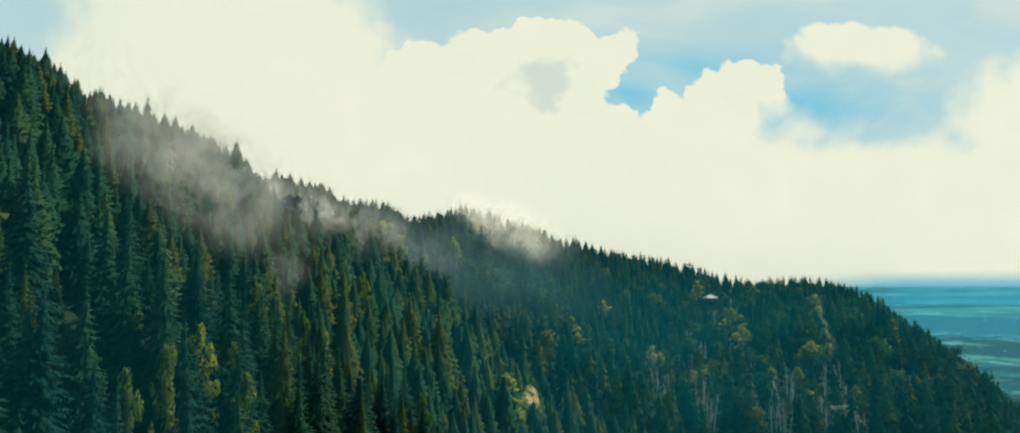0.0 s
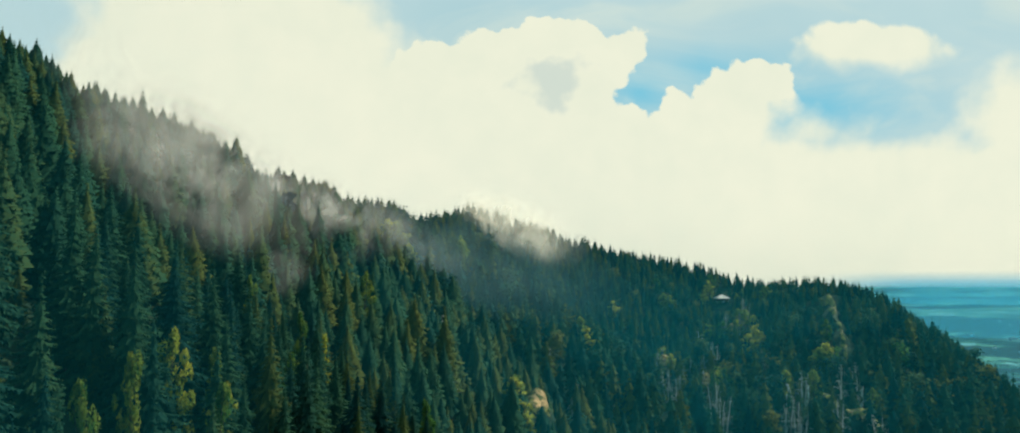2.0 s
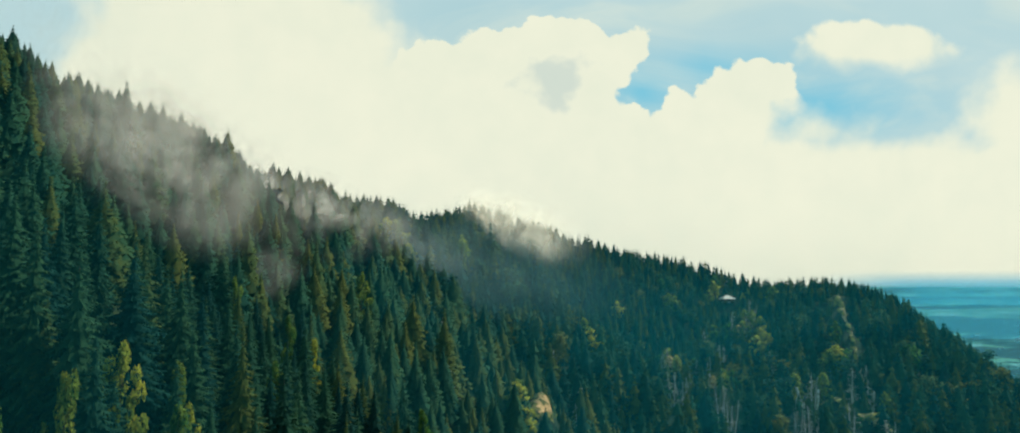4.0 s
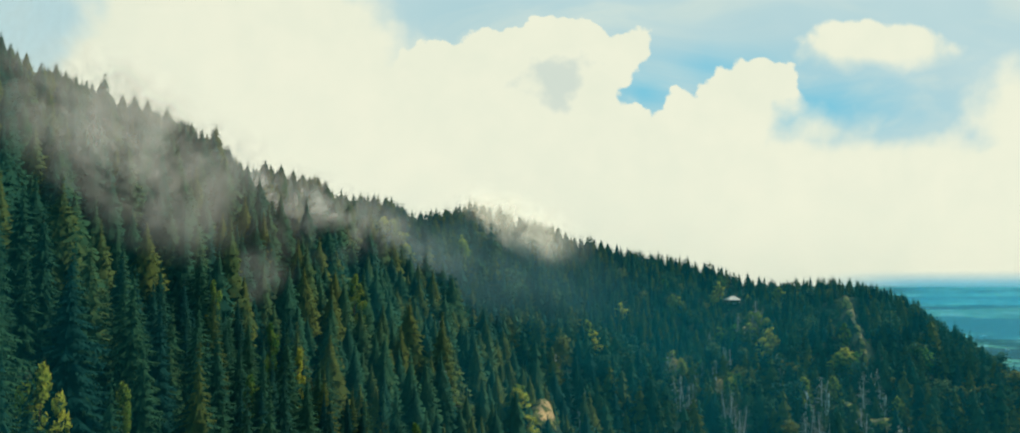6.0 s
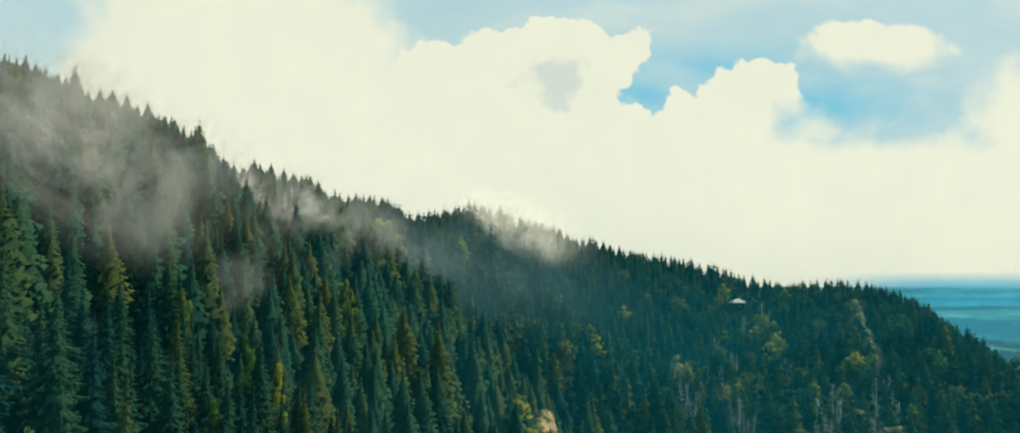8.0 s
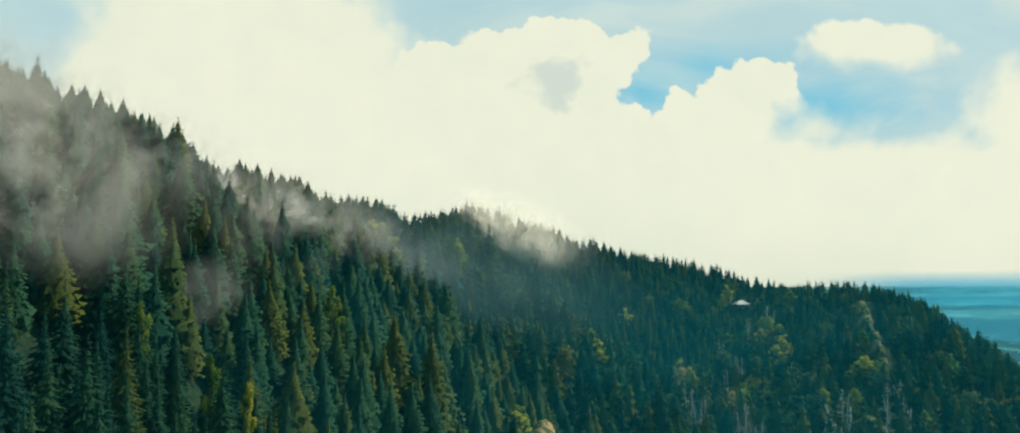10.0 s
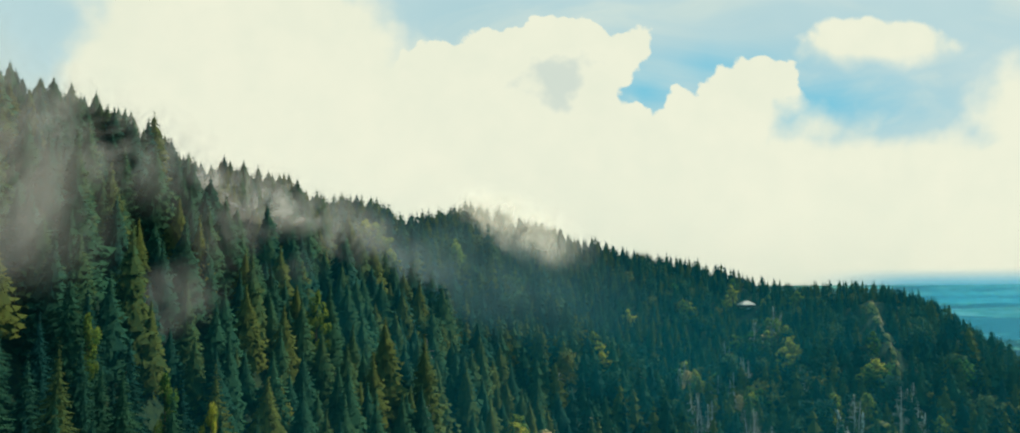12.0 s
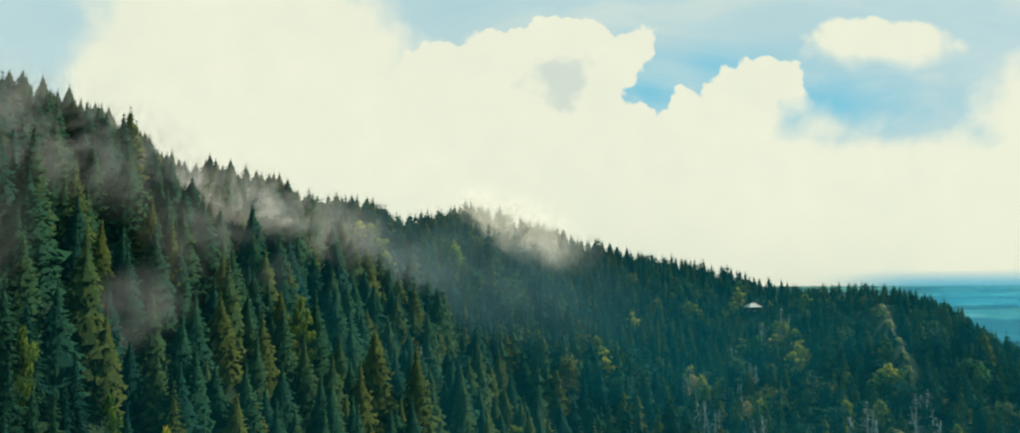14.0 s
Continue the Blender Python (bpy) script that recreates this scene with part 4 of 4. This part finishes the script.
def make_hut():
    x, y = 236.0, 863.0
    z = float(height(x, y)) - 0.3
    hut = new("mountain_hut")
    hut.matrix_basis = pose(x, y, z, 0, 0, 12) @ Matrix.Scale(0.84, 4)
    bm = bmesh.new()
    box(bm, -8.2, 8.2, -5.2, 5.2, -3.0, 0.6)
    bm_part("base", bm, ROCK, hut)
    bm = bmesh.new()
    box(bm, -7.6, 7.6, -4.8, 4.8, 0.6, 3.8)
    bm_part("wall", bm, WOOD, hut)
    # hipped roof with eaves and a thick edge
    bm = bmesh.new()
    low = [(-9.4, -6.6, 3.5), (9.4, -6.6, 3.5), (9.4, 6.6, 3.5), (-9.4, 6.6, 3.5)]
    ring = [bm.verts.new(c) for c in low]
    lip = [bm.verts.new((c[0], c[1], 3.85)) for c in low]
    a, b = bm.verts.new((-2.6, 0, 8.6)), bm.verts.new((2.6, 0, 8.6))
    bm.faces.new(ring[::-1])
    for k in range(4):
        bm.faces.new((ring[k], ring[(k + 1) % 4], lip[(k + 1) % 4], lip[k]))
    bm.faces.new((lip[0], lip[1], b, a))
    bm.faces.new((lip[1], lip[2], b))
    bm.faces.new((lip[2], lip[3], a, b))
    bm.faces.new((lip[3], lip[0], a))
    bm_part("roof", bm, ROOF, hut, "pale hipped sheet roof")
    bm = bmesh.new()
    box(bm, -0.5, 0.5, -0.5, 0.5, 8.2, 9.4)
    bmesh.ops.bevel(bm, geom=bm.edges[:], offset=0.08)
    bm_part("cupola", bm, ROOF, hut)
    for k in range(5):
        bm = bmesh.new()
        box(bm, -6.6 + 2.9 * k, -5.0 + 2.9 * k, -4.86, -4.78, 1.5, 2.9)
        bm_part("window", bm, PANE, hut)
    bm = bmesh.new()
    box(bm, -11.5, 8.6, -9.4, -4.82, 0.1, 0.45)
    deck = bm_part("terrace", bm, WOOD, hut)
    for k in range(9):
        bm = bmesh.new()
        box(bm, -11.3 + 2.45 * k, -11.15 + 2.45 * k, -9.3, -9.15, 0.45, 1.5)
        bm_part("post", bm, WOOD, deck)
    bm = bmesh.new()
    box(bm, -11.5, 8.6, -9.3, -9.15, 1.5, 1.62)
    bm_part("rail", bm, WOOD, deck)
    tagged(hut, "small mountain hut with a pale hipped roof and dark walls", "hut")


make_hut()


# ---- mist and air ----
def mist(x, y, z, half_x, half_z, tilt, sheets, gap, mat, label, seed):
    """A bank of mist: a few soft, wavy veils one behind another, leaning with the slope."""
    r = np.random.RandomState(seed)
    verts, faces, fade = [], [], []
    c, s = math.cos(radians(tilt)), math.sin(radians(tilt))
    rows, cols = 20, 30
    for k in range(sheets):
        u, v = np.meshgrid(np.linspace(-1, 1, cols), np.linspace(-1, 1, rows))
        du, dv = r.uniform(-0.18, 0.18, 2)
        px = (u + du) * half_x * c - (v + dv) * half_z * s
        pz = (u + du) * half_x * s + (v + dv) * half_z * c
        py = (k - (sheets - 1) / 2) * gap + 0.2 * px + 2.5 * np.sin(u * 3 + k) + 2.0 * np.sin(v * 4 + 2 * k)
        base = len(verts) * rows * cols
        verts.append(np.stack([px, py, pz], -1).reshape(-1, 3))
        faces.append(grid_faces(rows, cols) + base)
        d = np.clip(1 - np.hypot(u, v), 0, 1)
        fade.append((d * d * (3 - 2 * d)).ravel())
    fade, faces = np.concatenate(fade), np.concatenate(faces)
    faces = faces[fade[faces].max(1) > 0.012]
    me = mesh_from("mist", np.concatenate(verts), faces, [mat], [("fade", fade)], smooth=True, normals=np.tile((0.45, 0.1, 0.88), (sheets * rows * cols, 1)))
    ob = new("mist", me)
    ob.location = (x, y, z)
    tagged(ob, label, "mist", kind="stuff")


mist(-72, 172, 26, 31, 17, -42, 2, 8, MIST, "grey drifting mist bank on the steep slope", 1)
mist(-108, 250, 47, 42, 15, -30, 2, 14, CREST_MIST, "grey mist rising over the crest", 8)
mist(-99, 372, 45, 62, 17, -17, 1, 10, MIST, "thin grey mist hanging below the ridge", 2)
mist(-82, 400, 30, 64, 17, -20, 1, 18, THIN_MIST, "faint veil of mist over the forest", 3)
mist(-80, 252, 6, 10, 15, -52, 1, 5, THIN_MIST, "small wisp of mist over the treetops", 4)
mist(-68, 270, 17, 22, 11, -26, 1, 5, THIN_MIST, "small wisp of mist over the treetops", 5)
mist(-4, 690, 60, 70, 31, -22, 3, 14, FAR_MIST, "bright mist streaming off the far peak", 6)
mist(-128, 330, 58, 62, 19, -24, 1, 8, THIN_MIST, "thin veil of mist along the crest", 9)
mist(-30, 480, 24, 150, 42, -12, 1, 8, BLUE_MIST, "wide bluish veil of mist over the basin", 11)
mist(-122, 232, 62, 36, 15, -35, 1, 8, CREST_MIST, "thin mist trailing up the crest", 12)
mist(62, 800, 45, 26, 14, -20, 1, 8, THIN_MIST, "small wisp of mist over the treetops", 7)


# haze put in as added see-through sheets of blue colour
def air_build(n):
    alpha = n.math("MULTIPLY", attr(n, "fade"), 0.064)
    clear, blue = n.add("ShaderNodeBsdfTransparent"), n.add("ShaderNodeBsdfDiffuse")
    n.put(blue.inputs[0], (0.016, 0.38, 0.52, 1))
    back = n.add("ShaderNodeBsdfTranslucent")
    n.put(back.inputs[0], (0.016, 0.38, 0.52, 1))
    both = n.add("ShaderNodeMixShader")
    n.put(both.inputs[1], blue.outputs[0])
    n.put(both.inputs[2], back.outputs[0])
    out = n.add("ShaderNodeMixShader")
    n.put(out.inputs[0], alpha)
    n.put(out.inputs[1], clear.outputs[0])
    n.put(out.inputs[2], both.outputs[0])
    return out.outputs[0]


AIR = material("blue_air", air_build)


def air(y, x0, x1, top_left, top_right):
    """A layer of hazy air in front of the farther slopes, fading out upwards."""
    u, v = np.meshgrid(np.linspace(0, 1, 30), np.linspace(0, 1, 14))
    x = x0 + (x1 - x0) * u
    top = top_left + (top_right - top_left) * u
    z = -190 + (top + 190) * v
    yy = y + 14 * np.sin(u * 5) + 0 * v
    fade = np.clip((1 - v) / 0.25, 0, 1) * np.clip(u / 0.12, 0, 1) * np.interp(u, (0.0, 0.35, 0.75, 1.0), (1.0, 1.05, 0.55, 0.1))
    faces = grid_faces(*x.shape)
    faces = faces[fade.ravel()[faces].max(1) > 0.01]
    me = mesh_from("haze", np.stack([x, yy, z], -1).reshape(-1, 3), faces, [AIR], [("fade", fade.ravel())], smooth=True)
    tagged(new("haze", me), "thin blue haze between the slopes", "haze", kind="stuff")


def side_air():
    """The same hazy air between the flight line and the near slope."""
    u, v = np.meshgrid(np.linspace(0, 1, 30), np.linspace(0, 1, 12))
    y = -10 + 330 * u
    z = -110 + 150 * v
    x = -27 - 8 * np.sin(u * 3.0) + 0 * v
    fade = np.clip((1 - v) / 0.3, 0, 1) * np.interp(y, (0, 85, 125, 200, 310), (0.8, 0.8, 0.28, 0.2, 0.0))
    me = mesh_from("haze", np.stack([x, y, z], -1).reshape(-1, 3), grid_faces(*x.shape), [AIR], [("fade", fade.ravel())], smooth=True)
    tagged(new("haze", me), "thin blue haze before the near slope", "haze", kind="stuff")


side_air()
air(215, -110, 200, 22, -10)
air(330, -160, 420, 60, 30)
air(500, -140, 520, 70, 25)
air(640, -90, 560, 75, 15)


# distance haze of the plain, added as blue-coloured upright sheets
def far_air_build(n):
    clear, blue, back = n.add("ShaderNodeBsdfTransparent"), n.add("ShaderNodeBsdfDiffuse"), n.add("ShaderNodeBsdfTranslucent")
    for node in (blue, back):
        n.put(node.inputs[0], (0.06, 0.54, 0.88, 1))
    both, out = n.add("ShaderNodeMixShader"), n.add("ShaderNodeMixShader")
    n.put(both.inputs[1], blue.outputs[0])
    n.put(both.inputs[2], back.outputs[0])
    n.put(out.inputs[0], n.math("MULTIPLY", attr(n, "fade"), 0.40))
    n.put(out.inputs[1], clear.outputs[0])
    n.put(out.inputs[2], both.outputs[0])
    return out.outputs[0]


FAR_AIR = material("far_air", far_air_build)


def plain_air(dist, deep, top):
    """Haze lying over the plain, a ring sector at one distance."""
    u, v = np.meshgrid(np.linspace(0.36, 1.25, 60), np.linspace(0, 1, 12))
    z = PLAIN - 20 + (top - PLAIN + 20) * v
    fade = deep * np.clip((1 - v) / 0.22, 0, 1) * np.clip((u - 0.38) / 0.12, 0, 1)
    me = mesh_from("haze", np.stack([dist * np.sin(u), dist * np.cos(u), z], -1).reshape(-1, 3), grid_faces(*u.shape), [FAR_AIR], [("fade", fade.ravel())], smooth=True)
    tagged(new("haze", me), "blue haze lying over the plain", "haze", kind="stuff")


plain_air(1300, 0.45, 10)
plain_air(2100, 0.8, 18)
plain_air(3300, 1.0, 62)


# ---- farms on the plain ----
# wall and roof colours carry the blue of haze over the plain
def plaster_build(n):
    pos = place(n)
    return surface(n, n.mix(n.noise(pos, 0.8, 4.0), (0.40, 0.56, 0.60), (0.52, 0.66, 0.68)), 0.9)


def tile_build(n):
    pos = place(n)
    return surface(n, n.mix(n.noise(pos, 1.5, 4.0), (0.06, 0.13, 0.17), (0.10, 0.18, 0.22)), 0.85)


HAZED_PLASTER, HAZED_TILE = material("hazed_plaster", plaster_build), material("hazed_tiles", tile_build)


def make_farms():
    r = np.random.RandomState(77)
    bm = bmesh.new()
    box(bm, -7, 7, -4.5, 4.5, -1, 5)
    wall = bpy.data.meshes.new("wall")
    bm.to_mesh(wall)
    bm.free()
    wall.materials.append(HAZED_PLASTER)
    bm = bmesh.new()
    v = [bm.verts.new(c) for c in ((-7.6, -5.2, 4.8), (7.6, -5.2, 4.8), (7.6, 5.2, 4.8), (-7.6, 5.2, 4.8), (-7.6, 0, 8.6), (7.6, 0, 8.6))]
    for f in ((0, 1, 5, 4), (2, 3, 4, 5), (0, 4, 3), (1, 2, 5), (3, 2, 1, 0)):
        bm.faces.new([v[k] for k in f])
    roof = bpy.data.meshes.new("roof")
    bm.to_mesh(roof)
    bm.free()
    roof.materials.append(HAZED_TILE)
    for cx, cy in ((1150, 1750), (1420, 2150), (1250, 2500), (1500, 2050), (1080, 1560)):
        for k in range(r.randint(4, 8)):
            x, y = cx + r.normal(0, 60), cy + r.normal(0, 45)
            farm = new("farmhouse")
            farm.matrix_basis = pose(x, y, float(height(x, y)), 0, 0, r.uniform(-60, 60)) @ Matrix.Scale(r.uniform(0.35, 0.65), 4)
            part("wall", wall, farm)
            part("roof", roof, farm)
            tagged(farm, "pale farmhouse with a tiled gable roof on the plain", "house", "farmhouses on the plain")


make_farms()
